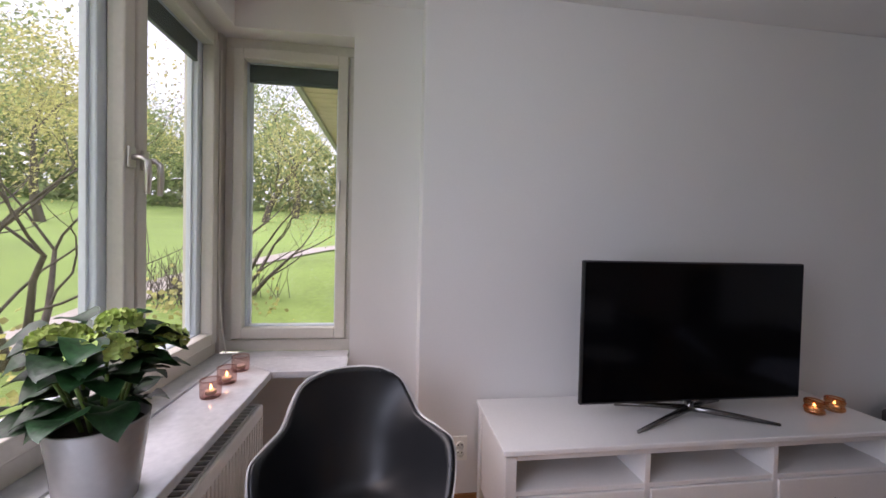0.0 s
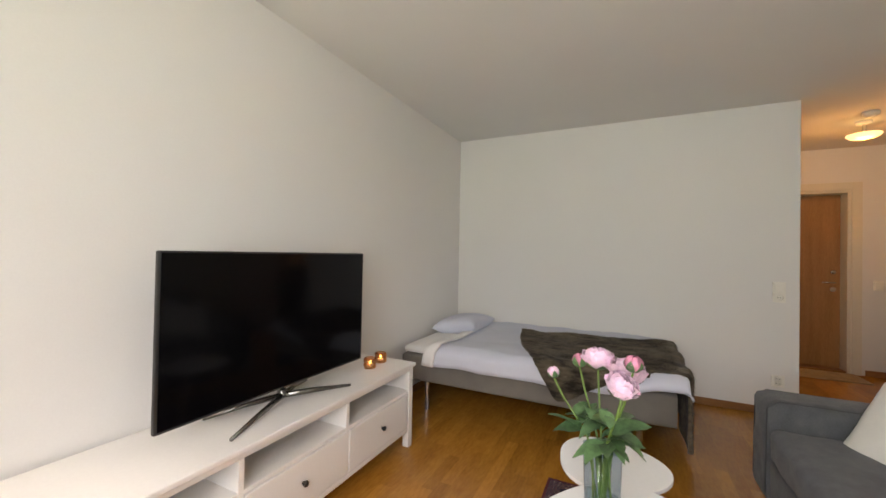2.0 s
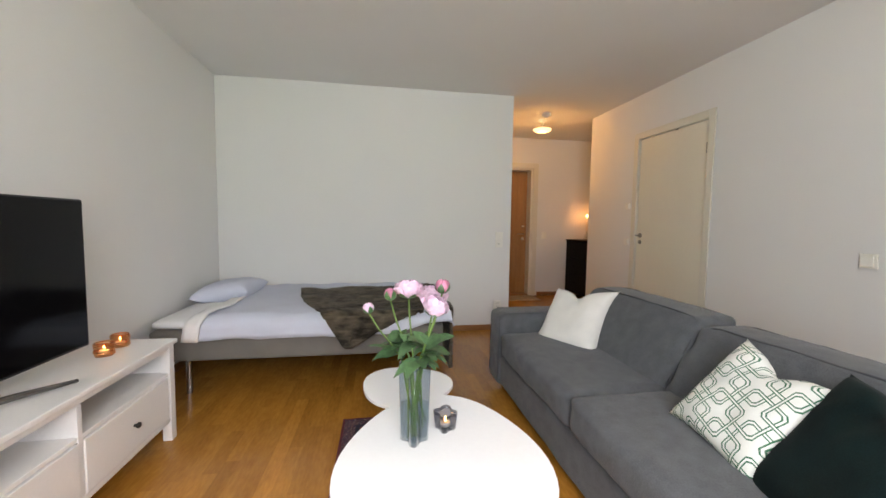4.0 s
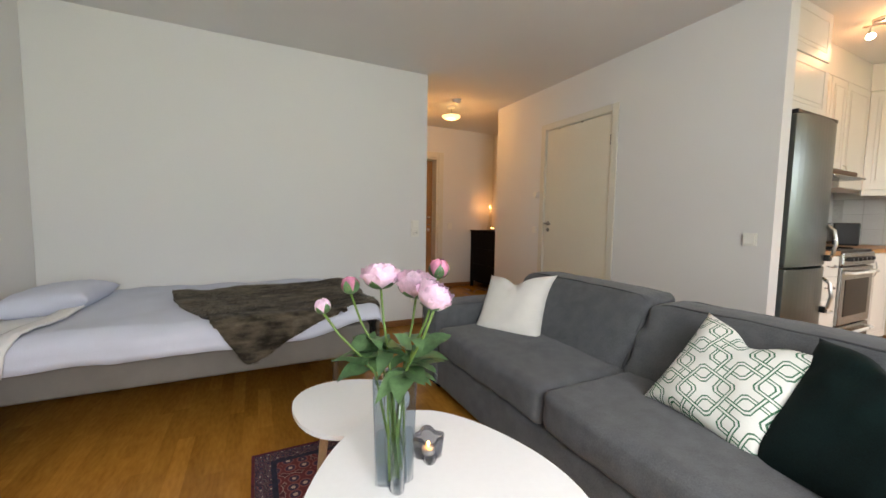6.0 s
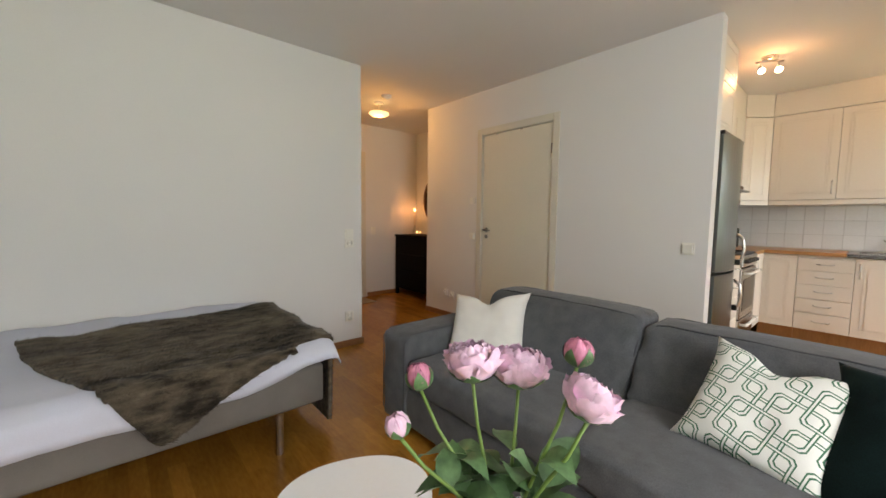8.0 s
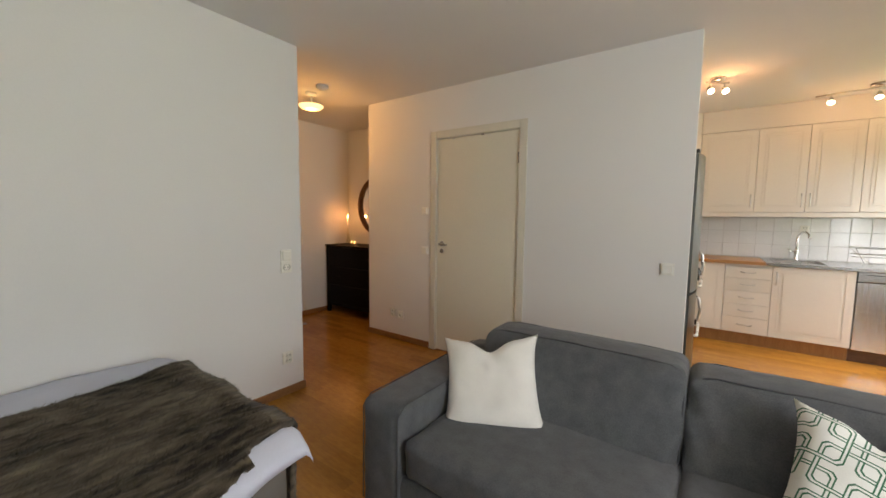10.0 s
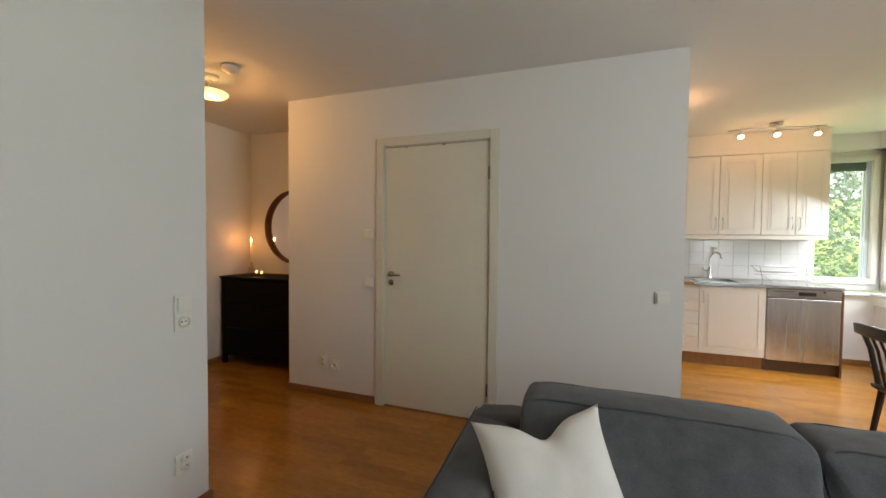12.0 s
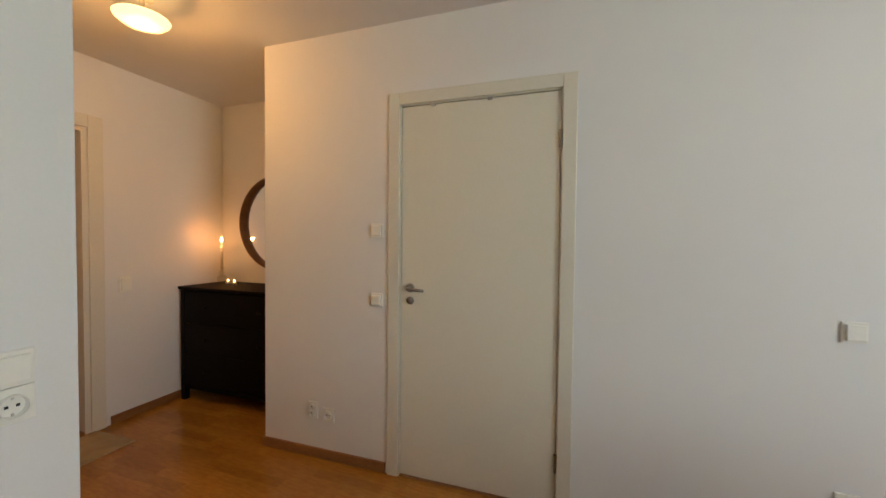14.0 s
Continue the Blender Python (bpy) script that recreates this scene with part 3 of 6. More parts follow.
mat_ob = tagged(part("doormat", box(5.36, -2.30, 0.001, 5.74, -1.42, 0.010, 0.004), DOORMAT), "thin beige doormat in front of the entrance door", "doormat")


# ---- television bench and television ----
bench = thing("tv_bench", (1.25, 1.43, 0), "white painted wooden television bench with three drawers", "tv bench")
W2, D0, D1, TOP = 0.91, -0.24, 0.225, 0.535
part("top", box(-W2, D0, TOP - 0.022, W2, D1, TOP, 0.004), PAINT, bench)
for sx in (-1, 1):
    xo = sx * (W2 - 0.012)
    xi = xo - sx * 0.045
    for y0, y1 in ((D0 + 0.014, D0 + 0.059), (D1 - 0.05, D1 - 0.005)):
        part("leg", box(xo, y0, 0, xi, y1, TOP - 0.023, 0.003), PAINT, bench)
    part("side_panel", box(xo - sx * 0.008, D0 + 0.06, 0.125, xo - sx * 0.03, D1 - 0.051, TOP - 0.023, 0.002), PAINT, bench)
part("top_rail", box(-W2 + 0.058, D0 + 0.018, 0.486, W2 - 0.058, D0 + 0.04, TOP - 0.0225, 0.002), PAINT, bench)
part("bottom_rail", box(-W2 + 0.058, D0 + 0.018, 0.105, W2 - 0.058, D0 + 0.04, 0.131, 0.002), PAINT, bench)
part("back_panel", box(-W2 + 0.03, D1 - 0.012, 0.11, W2 - 0.03, D1 - 0.004, TOP - 0.023), PAINT, bench)
part("shelf", box(-W2 + 0.034, D0 + 0.022, 0.348, W2 - 0.034, D1 - 0.013, 0.366, 0.002), PAINT, bench)
part("bottom_panel", box(-W2 + 0.034, D0 + 0.042, 0.112, W2 - 0.034, D1 - 0.013, 0.128, 0.002), PAINT, bench)
edges = [-W2 + 0.058, -0.312, 0.27, W2 - 0.058]
for x in edges[1:3]:
    part("divider", box(x - 0.012, D0 + 0.0195, 0.132, x + 0.012, D1 - 0.013, 0.485, 0.002), PAINT, bench)
for a, b in zip(edges, edges[1:]):
    a2, b2 = a + 0.015, b - 0.015
    dr = part("drawer", box(a2, D0 + 0.015, 0.135, b2, D0 + 0.035, 0.344, 0.003), PAINT, bench, "white drawer front")
    bm = lathe([(0, 0.026), (0.011, 0.024), (0.014, 0.017), (0.008, 0.008), (0.007, 0), (0, 0)], 16)
    bmesh.ops.transform(bm, verts=list(bm.verts), matrix=pose((a2 + b2) / 2, D0 + 0.015, 0.245, 90))
    part("knob", bm, BLACKPLASTIC, dr, "dark metal knob", True)

tv = thing("television", (1.27, 1.40, TOP), "flat black television switched off on the bench", "television")
part("bezel", box(-0.544, -0.035, 0.082, 0.544, -0.012, 0.706, 0.006), BLACKPLASTIC, tv)
part("screen", box(-0.535, -0.0385, 0.094, 0.535, -0.0355, 0.698), SCREEN, tv, "dark glossy screen")
part("back_cover", box(-0.42, -0.012, 0.13, 0.42, 0.045, 0.55, 0.02), BLACKPLASTIC, tv)
stand = part("stand", tube([(0, 0.0, 0.10), (0, -0.005, 0.05), (0, -0.02, 0.035)], [0.02, 0.02, 0.022], 12), TVSTEEL, tv, "polished metal stand", True)
for px, py in ((-0.335, -0.13), (0.335, -0.13), (-0.28, 0.13), (0.28, 0.13)):
    bm = tube([(0, -0.01, 0.042), (px * 0.5, py * 0.55, 0.027), (px, py, 0.007)], [0.014, 0.012, 0.007], 10)
    part("foot", bm, TVSTEEL, stand, "slim metal foot", True)
part("badge", box(0.0 - 0.018, -0.0395, 0.0845, 0.018, -0.035, 0.0905), NICKEL, tv, "small silver badge")


def tealight(name, at, outer, material, label, wrap=None, height=0.062, radius=0.036, lit=True):
    t = thing(name, at, label, "candle holder")
    prof = [(0, 0.001), (radius * 0.94, 0.001), (radius, 0.006), (radius, height), (radius - 0.003, height), (radius - 0.003, height - 0.006)]
    g = part("glass", lathe(prof, 28), material, t, "", True)
    part("candle", lathe([(0, 0.013), (0.019, 0.013), (0.019, 0.026), (0.016, 0.025), (0, 0.025)], 20), WAX, t, "white tealight", True)
    if lit:
        part("flame", lathe([(0, 0.027), (0.004, 0.032), (0.0045, 0.037), (0.002, 0.046), (0, 0.05)], 10), FLAME, t, "small candle flame", True)
    if wrap:
        rnd = random.Random(4)
        for k in range(9):
            z, tilt, ph = rnd.uniform(0.008, height - 0.006), rnd.uniform(-0.01, 0.01), rnd.uniform(0, 6)
            pts = [((radius + 0.002) * math.cos(a * 0.2618), (radius + 0.002) * math.sin(a * 0.2618), z + tilt * math.sin(a * 0.2618 + ph)) for a in range(25)]
            part("wire", tube(pts, 0.0016, 5), wrap, t, "copper coloured wire")
    return t


for i, (x, y) in enumerate([(1.912, 1.375), (2.045, 1.39)]):
    tealight("candle_holder", (x, y, TOP), 0, AMBER, "amber glass tealight holder wrapped in copper, lit, on the bench", COPPER)["group"] = "copper tealights"
for i, (x, y) in enumerate([(-0.755, 1.375), (-0.755, 1.515), (-0.758, 1.665)]):
    tealight("candle_holder", (x, y, 0.70), 0, PURPLEGLASS, "brown-violet glass tealight holder on the marble sill", None, 0.068, 0.037, i < 2)["group"] = "sill tealights"

# ---- bed ----
bed = thing("bed", (3.26, 0.60, 0), "box-spring bed in beige-grey cloth on round metal legs", "bed")
bx0, bx1, by0, by1 = -0.64, 0.63, -0.925, 0.99
bm = soft_box(bx1 - bx0, by1 - by0, 0.205, 0.004, 0.002, 1.0, 12, 0.02)
bmesh.ops.transform(bm, verts=list(bm.verts), matrix=Matrix.Translation((bx0, by0, 0.235)))
part("base", bm, BEDBASE, bed, "beige-grey upholstered base", True)
for x in (bx0 + 0.075, bx1 - 0.075):
    for y in (by0 + 0.20, by1 - 0.20):
        part("leg", tube([(x, y, 0.0), (x, y, 0.236)], 0.019, 16, caps=False), STEEL, bed, "round steel leg", True)
bm = soft_box(bx1 - bx0 - 0.02, by1 - by0 - 0.02, 0.065, 0.004, 0.003, 2.0, 12, 0.03)
bmesh.ops.transform(bm, verts=list(bm.verts), matrix=Matrix.Translation((bx0 + 0.01, by0 + 0.01, 0.443)))
part("mattress", bm, SHEETWHITE, bed, "white sheeted mattress", True)

bpil = thing("bed_pillow", (3.40, 1.35, 0.50), "pale blue pillow at the head of the bed", "pillow")
bm = pillow(0.56, 0.44, 0.16, 2.0)
bmesh.ops.transform(bm, verts=list(bm.verts), matrix=pose(0, 0.02, 0.075, 84, 0, 0))
part("pillow", bm, BEDLINEN, bpil, "", True)

FX, FY = 2.61, -0.335          # front and foot edges over which the bedding hangs


def draped(x, y, top, gap, lift):
    """A point of a cloth on the bed: what runs past the front or the foot edge hangs down."""
    px, py, z = x, y, top
    over = FX - x
    if over > 0:
        k = min(over, 0.05)
        px, z = FX - 0.5 * k - gap + 0.012 * math.sin(y * 14), top - (over - 0.4 * k)
    under = FY - y
    if under > 0:
        k = min(under, 0.05)
        py, z = FY - 0.5 * k - gap + 0.010 * math.sin(x * 15), z - (under - 0.4 * k)
    n1 = noise.noise(Vector((x * 3.2, y * 3.2, lift * 9))) * 0.018 + noise.noise(Vector((x * 9, y * 9, lift))) * 0.008
    return Vector((px - abs(n1) * (over > 0), py, z + n1 * (over <= 0)))


def duvet_point(u, v):
    up = min(max((v - 0.72) / 0.2, 0), 1)      # the hem lifts towards the foot
    x = 3.86 - u * (1.395 - 0.075 * up * up * (3 - 2 * up))
    y = 1.36 - 0.08 * math.sin(u * 3) - v * (1.36 + 0.385)
    p = draped(x, y, 0.522 + 0.022 * math.sin(min(v * 16, 1.57)) * (x > FX), 0.03, 1.0)
    hem = 0.008 * noise.noise(Vector((y * 6, 0, 4)))
    return p + Vector((0, 0, hem if u > 0.95 else 0))


quilt = thing("duvet", (0, 0, 0), "pale blue duvet spread over the bed with a white folded edge", "duvet")
ob = part("cover", surface(46, 60, duvet_point), BEDLINEN, quilt, "", True)
sol = ob.modifiers.new("thickness", "SOLIDIFY")
sol.thickness, sol.offset = 0.028, -1


def fold_point(u, v):
    q = duvet_point(u, 0.055 * v)
    return q + Vector((0, 0.004 * (1 - v), 0.012)) if q.x > FX - 0.01 else q + Vector((-0.012, 0.004, 0))


ob = part("folded_edge", surface(46, 5, fold_point), SHEETWHITE, quilt, "white turned-down edge", True)
sol = ob.modifiers.new("thickness", "SOLIDIFY")
sol.thickness, sol.offset = 0.012, 1

# fur throw laid across the foot of the bed
BACK_EDGE = ((0, 3.46, 0.84), (0.55, 3.57, -0.17), (0.66, 3.63, -0.33), (1, 3.66, -0.78))
FRONT_HEM = ((0, 2.365, 0.38), (0.06, 2.335, 0.315), (0.40, 2.585, -0.08), (0.62, 2.665, -0.33), (1, 2.72, -0.86))


def along(line, v):
    """A point of a broken line of (share, x, y), softened at its bends."""
    def raw(s):
        for a, b in zip(line, line[1:]):
            if s <= b[0] or b is line[-1]:
                f = (s - a[0]) / (b[0] - a[0])
                return Vector((a[1] + (b[1] - a[1]) * f, a[2] + (b[2] - a[2]) * f))
    return (raw(max(v - 0.04, 0)) + raw(v) * 2 + raw(min(v + 0.04, 1))) / 4


def throw_point(u, v):
    q = along(BACK_EDGE, v).lerp(along(FRONT_HEM, v), u)
    q.y += 0.08 * math.sin(u * 3.1416) * max(1 - v * 3, 0)
    wob = 0.02 * noise.noise(Vector((u * 4, v * 4, 2)))
    p = draped(q.x + wob, q.y + wob, 0.556, 0.046, 1.0)
    p.z += 0.022 * abs(noise.noise(Vector((q.x * 6, q.y * 1.6, 6)))) * (q.x > FX) * (q.y > FY)
    if q.x < FX:
        p.x -= 0.03 * abs(noise.noise(Vector((q.y * 7, 2, 1)))) * min((FX - q.x) * 8, 1)
    p.z = max(p.z, 0.03)
    p.z += 0.006 * noise.noise(Vector((q.x * 60, q.y * 30, 1)))
    p.x += 0.005 * noise.noise(Vector((q.x * 30, q.y * 60, 5)))
    p.x = min(p.x, 3.885)
    return p


throw = thing("fur_throw", (0, 0, 0), "dark brown faux-fur throw draped over the foot of the bed", "throw")
ob = part("throw", surface(110, 120, throw_point), FUR, throw, "", True)
sol = ob.modifiers.new("thickness", "SOLIDIFY")
sol.thickness, sol.offset = 0.022, -1

# the pile: short hairs that lie along the cloth
hairs, faces = [], []
rnd = random.Random(31)
for k in range(42000):
    u, v = rnd.random(), rnd.random()
    a = throw_point(u, v)
    du = throw_point(min(u + 0.012, 1.0), v) - a
    dv = throw_point(u, min(v + 0.012, 1.0)) - a
    nr = du.cross(dv)
    if nr.length < 1e-9 or dv.length < 1e-9:
        continue
    nr.normalize()
    if nr.z < -0.2 or (abs(nr.z) < 0.3 and nr.x > 0.2):
        nr = -nr
    d = (dv.normalized() * rnd.uniform(0.2, 1.0) + du.normalized() * rnd.gauss(0, 0.5) + nr * rnd.uniform(0.15, 0.6)).normalized()
    w = d.cross(nr)
    w = w.normalized() * 0.0013 if w.length > 1e-6 else Vector((0.0013, 0, 0))
    a = a + nr * 0.001
    b = a + d * rnd.uniform(0.010, 0.022)
    i = len(hairs)
    hairs += [a - w, a + w, b]
    faces.append((i, i + 1, i + 2))
me = bpy.data.meshes.new("fur")
me.from_pydata(hairs, [], faces)
me.materials.append(FUR)
ob = new("fur", me)
ob.parent = throw
tagged(ob, "dark brown fur pile", kind="stuff")

# ---- sofa ----
sofa = thing("sofa", (1.47, -1.16, 0), "dark grey two-seater fabric sofa with loose back cushions", "sofa")
SA, SF, SB = 1.15, 0.49, -0.50            # half length, front, back (local)


def sofa_block(name, x0, y0, z0, x1, y1, z1, puff, seed, corner=0.05, label="", n=14):
    bm = soft_box(x1 - x0, y1 - y0, z1 - z0, puff, 0.008, seed, n, corner)
    bmesh.ops.transform(bm, verts=list(bm.verts), matrix=Matrix.Translation((x0, y0, z0)))
    return part(name, bm, SOFA, sofa, label, True)


def back_cushion(x0, x1, top, seed):
    """A loose cushion, deep at its foot and leaning back, with creases that run from its corners and a piped edge."""
    w, depth, z0 = x1 - x0, 0.32, 0.405
    h = top - z0

    def lean(p):
        f = p.z / h
        back, front = SB + 0.215 - 0.10 * f, SB + 0.535 - 0.195 * f
        return Vector((x0 + p.x, back + (front - back) * p.y / depth, z0 + p.z))
    bm = soft_box(w, depth, h, 0.016, 0.004, seed, 30, 0.038)
    for v in bm.verts:
        p = v.co
        cx = min(p.x, w - p.x)
        crease = noise.noise(Vector((p.x * 5 + seed, p.z * 3, 4))) * 0.014 * (p.y > depth * 0.6)
        pull = 0.010 * math.sin(cx * 55 + p.z * 40 + seed) * math.exp(-cx * 11) * (p.y > depth * 0.5)
        v.co = lean(p) + Vector((0, crease + pull, 0))
    cush = part("back_cushion", bm, SOFA, sofa, "loose grey back cushion", True)

    def edge(y, lift):
        pts = [(0.004, y, 0.03), (0.003, y, h - 0.07), (0.014, y, h - 0.022), (0.05, y, h - 0.003)]
        pts += [(w * k / 10, y, h + lift * math.sin(k * 0.314) + 0.002 * math.sin(k * 2.1 + seed)) for k in range(1, 10)]
        pts += [(w - 0.05, y, h - 0.003), (w - 0.014, y, h - 0.022), (w - 0.003, y, h - 0.07), (w - 0.004, y, 0.03)]
        return tube([lean(Vector(p)) for p in pts], 0.0038, 6)
    part("piping", edge(depth * 0.92, 0.005), SOFASEAM, cush, "dark grey piping", True)
    part("piping", edge(depth * 0.10, 0.002), SOFASEAM, cush, "dark grey piping", True)


sofa_block("base", -SA + 0.02, SB + 0.03, 0.05, SA - 0.02, SF - 0.02, 0.27, 0.004, 1, 0.03, "grey covered base")
sofa_block("back", -SA + 0.02, SB, 0.05, SA - 0.02, SB + 0.20, 0.58, 0.01, 2, 0.06, "grey back rest")
for a, seed in ((SA - 0.22, 3), (-SA, 4)):
    arm = sofa_block("armrest", a, SB + 0.02, 0.05, a + 0.22, SF, 0.555, 0.010, seed, 0.04, "broad grey armrest", 20)
    for xx in (a + 0.012, a + 0.208):
        part("seam", tube([(xx, SB + 0.06, 0.552), (xx, SF - 0.05, 0.552), (xx, SF - 0.004, 0.515), (xx, SF + 0.001, 0.10)], 0.0025, 6), SOFASEAM, arm, "", True)
for i, (a, b) in enumerate(((-0.925, -0.002), (0.002, 0.925))):
    sofa_block("seat_cushion", a, SB + 0.19, 0.265, b, SF - 0.005, 0.43, 0.012, 5 + i, 0.038, "thick grey seat cushion", 28)
    back_cushion(-0.875 + 0.885 * i, 0.0 + 0.89 * i, 0.715 + 0.025 * i, 8 + i)
for x in (-SA + 0.10, SA - 0.10):
    for y in (SB + 0.1, SF - 0.1):
        part("leg", box(x - 0.03, y - 0.03, 0, x + 0.03, y + 0.03, 0.055, 0.004), BLACKWOOD, sofa, "short dark leg")


def cushion(name, bl, br, tl, tr, size, t, material, label, seed, chop):
    bl, br, tl, tr = Vector(bl), Vector(br), Vector(tl), Vector(tr)
    c = (bl + br + tl + tr) / 4
    ob = new(name)
    ob.matrix_world = basis(c, (br + tr) - (bl + tl), (tl + tr) - (bl + br))
    tagged(ob, label, "cushion")
    part("cover", pillow(size, size, t, seed, chop), material, ob, "", True)
    return ob


cushion("cushion", (2.354, -0.895, 0.394), (1.966, -1.125, 0.395), (2.498, -1.165, 0.673), (2.092, -1.285, 0.737), 0.47, 0.15, LINEN, "off-white linen cushion leaning on the sofa arm", 1.0, 0.13)

# ---- the patterned and the dark cushion ----
def lattice_material():
    m = mat("white_cloth_with_green_lattice", (0.74, 0.75, 0.70), 0.9, var=0.03, scale=8, fine=320, bump=0.3, dist=0.001)
    n, l = m.node_tree.nodes, m.node_tree.links
    b = n["Principled BSDF"]
    base = b.inputs["Base Color"].links[0].from_socket
    tc, mp, sep = n.new("ShaderNodeTexCoord"), n.new("ShaderNodeMapping"), n.new("ShaderNodeSeparateXYZ")
    mp.inputs["Rotation"].default_value = (0, radians(35), 0)
    mp.inputs["Scale"].default_value = (1 / 0.108,) * 3
    l.new(tc.outputs["Object"], mp.inputs["Vector"])
    l.new(mp.outputs[0], sep.inputs[0])

    def op(kind, a, b=None, c=None):
        q = n.new("ShaderNodeMath")
        q.operation = kind
        for k, v in enumerate((a, b, c)):
            if v is None:
                continue
            if hasattr(v, "links"):
                l.new(v, q.inputs[k])
            else:
                q.inputs[k].default_value = v
        return q.outputs[0]
    colour = base
    # chamfered rings on a square lattice, each laid over its neighbours
    for ox, oz in ((0.0, 0.0), (1.0, 0.0), (0.0, 1.0), (1.0, 1.0)):
        ax, az = [op("ABSOLUTE", op("SUBTRACT", op("MULTIPLY", op("FRACT", op("MULTIPLY_ADD", sep.outputs[k], 0.5, o * 0.5 + 0.25)), 2.0), 1.0)) for k, o in (("X", ox), ("Z", oz))]
        d = op("MAXIMUM", op("MAXIMUM", ax, az), op("MULTIPLY", op("ADD", ax, az), 0.707 * 1.30))
        off = op("ABSOLUTE", op("SUBTRACT", d, 0.72))
        line = op("MULTIPLY", op("GREATER_THAN", off, 0.032), op("LESS_THAN", off, 0.076))
        fill = op("LESS_THAN", off, 0.033)
        for mask, tint in ((fill, None), (line, (0.035, 0.14, 0.075, 1))):
            mix = n.new("ShaderNodeMixRGB")
            l.new(mask, mix.inputs[0])
            l.new(colour, mix.inputs[1])
            if tint:
                mix.inputs[2].default_value = tint
            else:
                l.new(base, mix.inputs[2])
            colour = mix.outputs[0]
    l.new(colour, b.inputs["Base Color"])
    return m


LATTICE = lattice_material()
cushion("cushion", (1.243, -1.045, 0.425), (0.861, -0.885, 0.42), (1.128, -1.165, 0.735), (0.838, -1.235, 0.685), 0.41, 0.13, LATTICE, "white cushion with a green geometric lattice on the sofa", 5.0, 0.12)
cushion("cushion", (0.90, -0.995, 0.42), (0.48, -0.76, 0.42), (0.86, -1.27, 0.765), (0.44, -1.05, 0.765), 0.48, 0.14, DARKGREEN, "dark green velvet cushion behind a patterned one", 8.0, 0.15)


# ---- tables, rug, vase ----
def egg(cx, cy, rx, ry, turn, sharp=0.16, n=56):
    pts = []
    for k in range(n):
        a = 2 * math.pi * k / n
        r = 1 + sharp * 0.35 * math.cos(3 * a)
        x, y = rx * r * math.cos(a), ry * r * math.sin(a)
        c, s = math.cos(turn), math.sin(turn)
        pts.append((cx + x * c - y * s, cy + x * s + y * c))
    return pts


def nest_table(name, at, rx, ry, turn, height, label):
    t = thing(name, at, label, "coffee table")
    out = egg(0, 0, rx, ry, turn)
    inner = egg(0, 0, rx - 0.018, ry - 0.018, turn)
    bm = prism(out, height - 0.014, height, 0.005, 3)
    part("tabletop", bm, TABLEWHITE, t, "white lacquered rounded top")
    part("underside", prism(inner, height - 0.022, height - 0.0145, 0.003), PALEWOOD, t)
    for k in range(3):
        a = turn + k * 2.0944
        rr = min(rx, ry)
        part("leg", tube([(0.52 * rr * math.cos(a), 0.52 * rr * math.sin(a), height - 0.021), (0.80 * rr * math.cos(a), 0.80 * rr * math.sin(a), 0.0)], [0.019, 0.012], 14), PALEWOOD, t, "tapered pale wooden leg", True)
    return t


nest_table("coffee_table", (1.09, -0.065, 0.009), 0.385, 0.315, -0.08, 0.446, "larger white rounded nesting table with wooden legs")
nest_table("coffee_table", (1.672, 0.006, 0.009), 0.205, 0.203, 0.68, 0.418, "smaller white rounded nesting table with wooden legs")


def rug_material(name, size, ground):
    m = mat(name, ground, 0.95, var=0.25, scale=14, fine=300, bump=0.5)
    n, l = m.node_tree.nodes, m.node_tree.links
    b = n["Principled BSDF"]
    base = b.inputs["Base Color"].links[0].from_socket
    tc, vo, ramp, mix = n.new("ShaderNodeTexCoord"), n.new("ShaderNodeTexVoronoi"), n.new("ShaderNodeValToRGB"), n.new("ShaderNodeMixRGB")
    vo.inputs["Scale"].default_value = size
    vo.inputs["Randomness"].default_value = 0.45
    l.new(tc.outputs["Object"], vo.inputs["Vector"])
    ramp.color_ramp.interpolation = "CONSTANT"
    for pos, col in ((0.0, (0.55, 0.42, 0.33)), (0.16, (0.02, 0.025, 0.06)), (0.34, (0.28, 0.10, 0.09)), (0.42, ground), (0.62, (0.42, 0.30, 0.26)), (0.66, (0.06, 0.012, 0.016))):
        e = ramp.color_ramp.elements.new(pos) if pos > 0 else ramp.color_ramp.elements[0]
        e.position, e.color = pos, (*col, 1)
    l.new(vo.outputs["Distance"], ramp.inputs[0])
    mix.inputs[0].default_value = 0.7
    l.new(base, mix.inputs[1])
    l.new(ramp.outputs[0], mix.inputs[2])
    l.new(mix.outputs[0], b.inputs["Base Color"])
    return m


rug = thing("rug", (1.42, -0.06, 0.001), "red oriental rug with a dark border under the tables", "rug")
part("field", box(-0.67, -0.30, 0, 0.67, 0.30, 0.008, 0.002), rug_material("red_oriental_rug", 17, (0.13, 0.022, 0.022)), rug, "patterned red field")
RUGEDGE = rug_material("dark_blue_rug_border", 34, (0.03, 0.018, 0.035))
RUGLINE = mat("navy_rug_line", (0.02, 0.02, 0.04), 0.95, var=0.3, scale=40, fine=300)
bm = box(-0.755, -0.385, 0, 0.755, -0.322, 0.0085, 0.002)
box(-0.755, 0.322, 0, 0.755, 0.385, 0.0085, 0.002, bm=bm)
box(-0.755, -0.321, 0, -0.692, 0.321, 0.0085, 0.002, bm=bm)
box(0.692, -0.321, 0, 0.755, 0.321, 0.0085, 0.002, bm=bm)
part("border", bm, RUGEDGE, rug, "dark patterned border")
bm = box(-0.768, -0.398, 0, 0.768, -0.3855, 0.008)
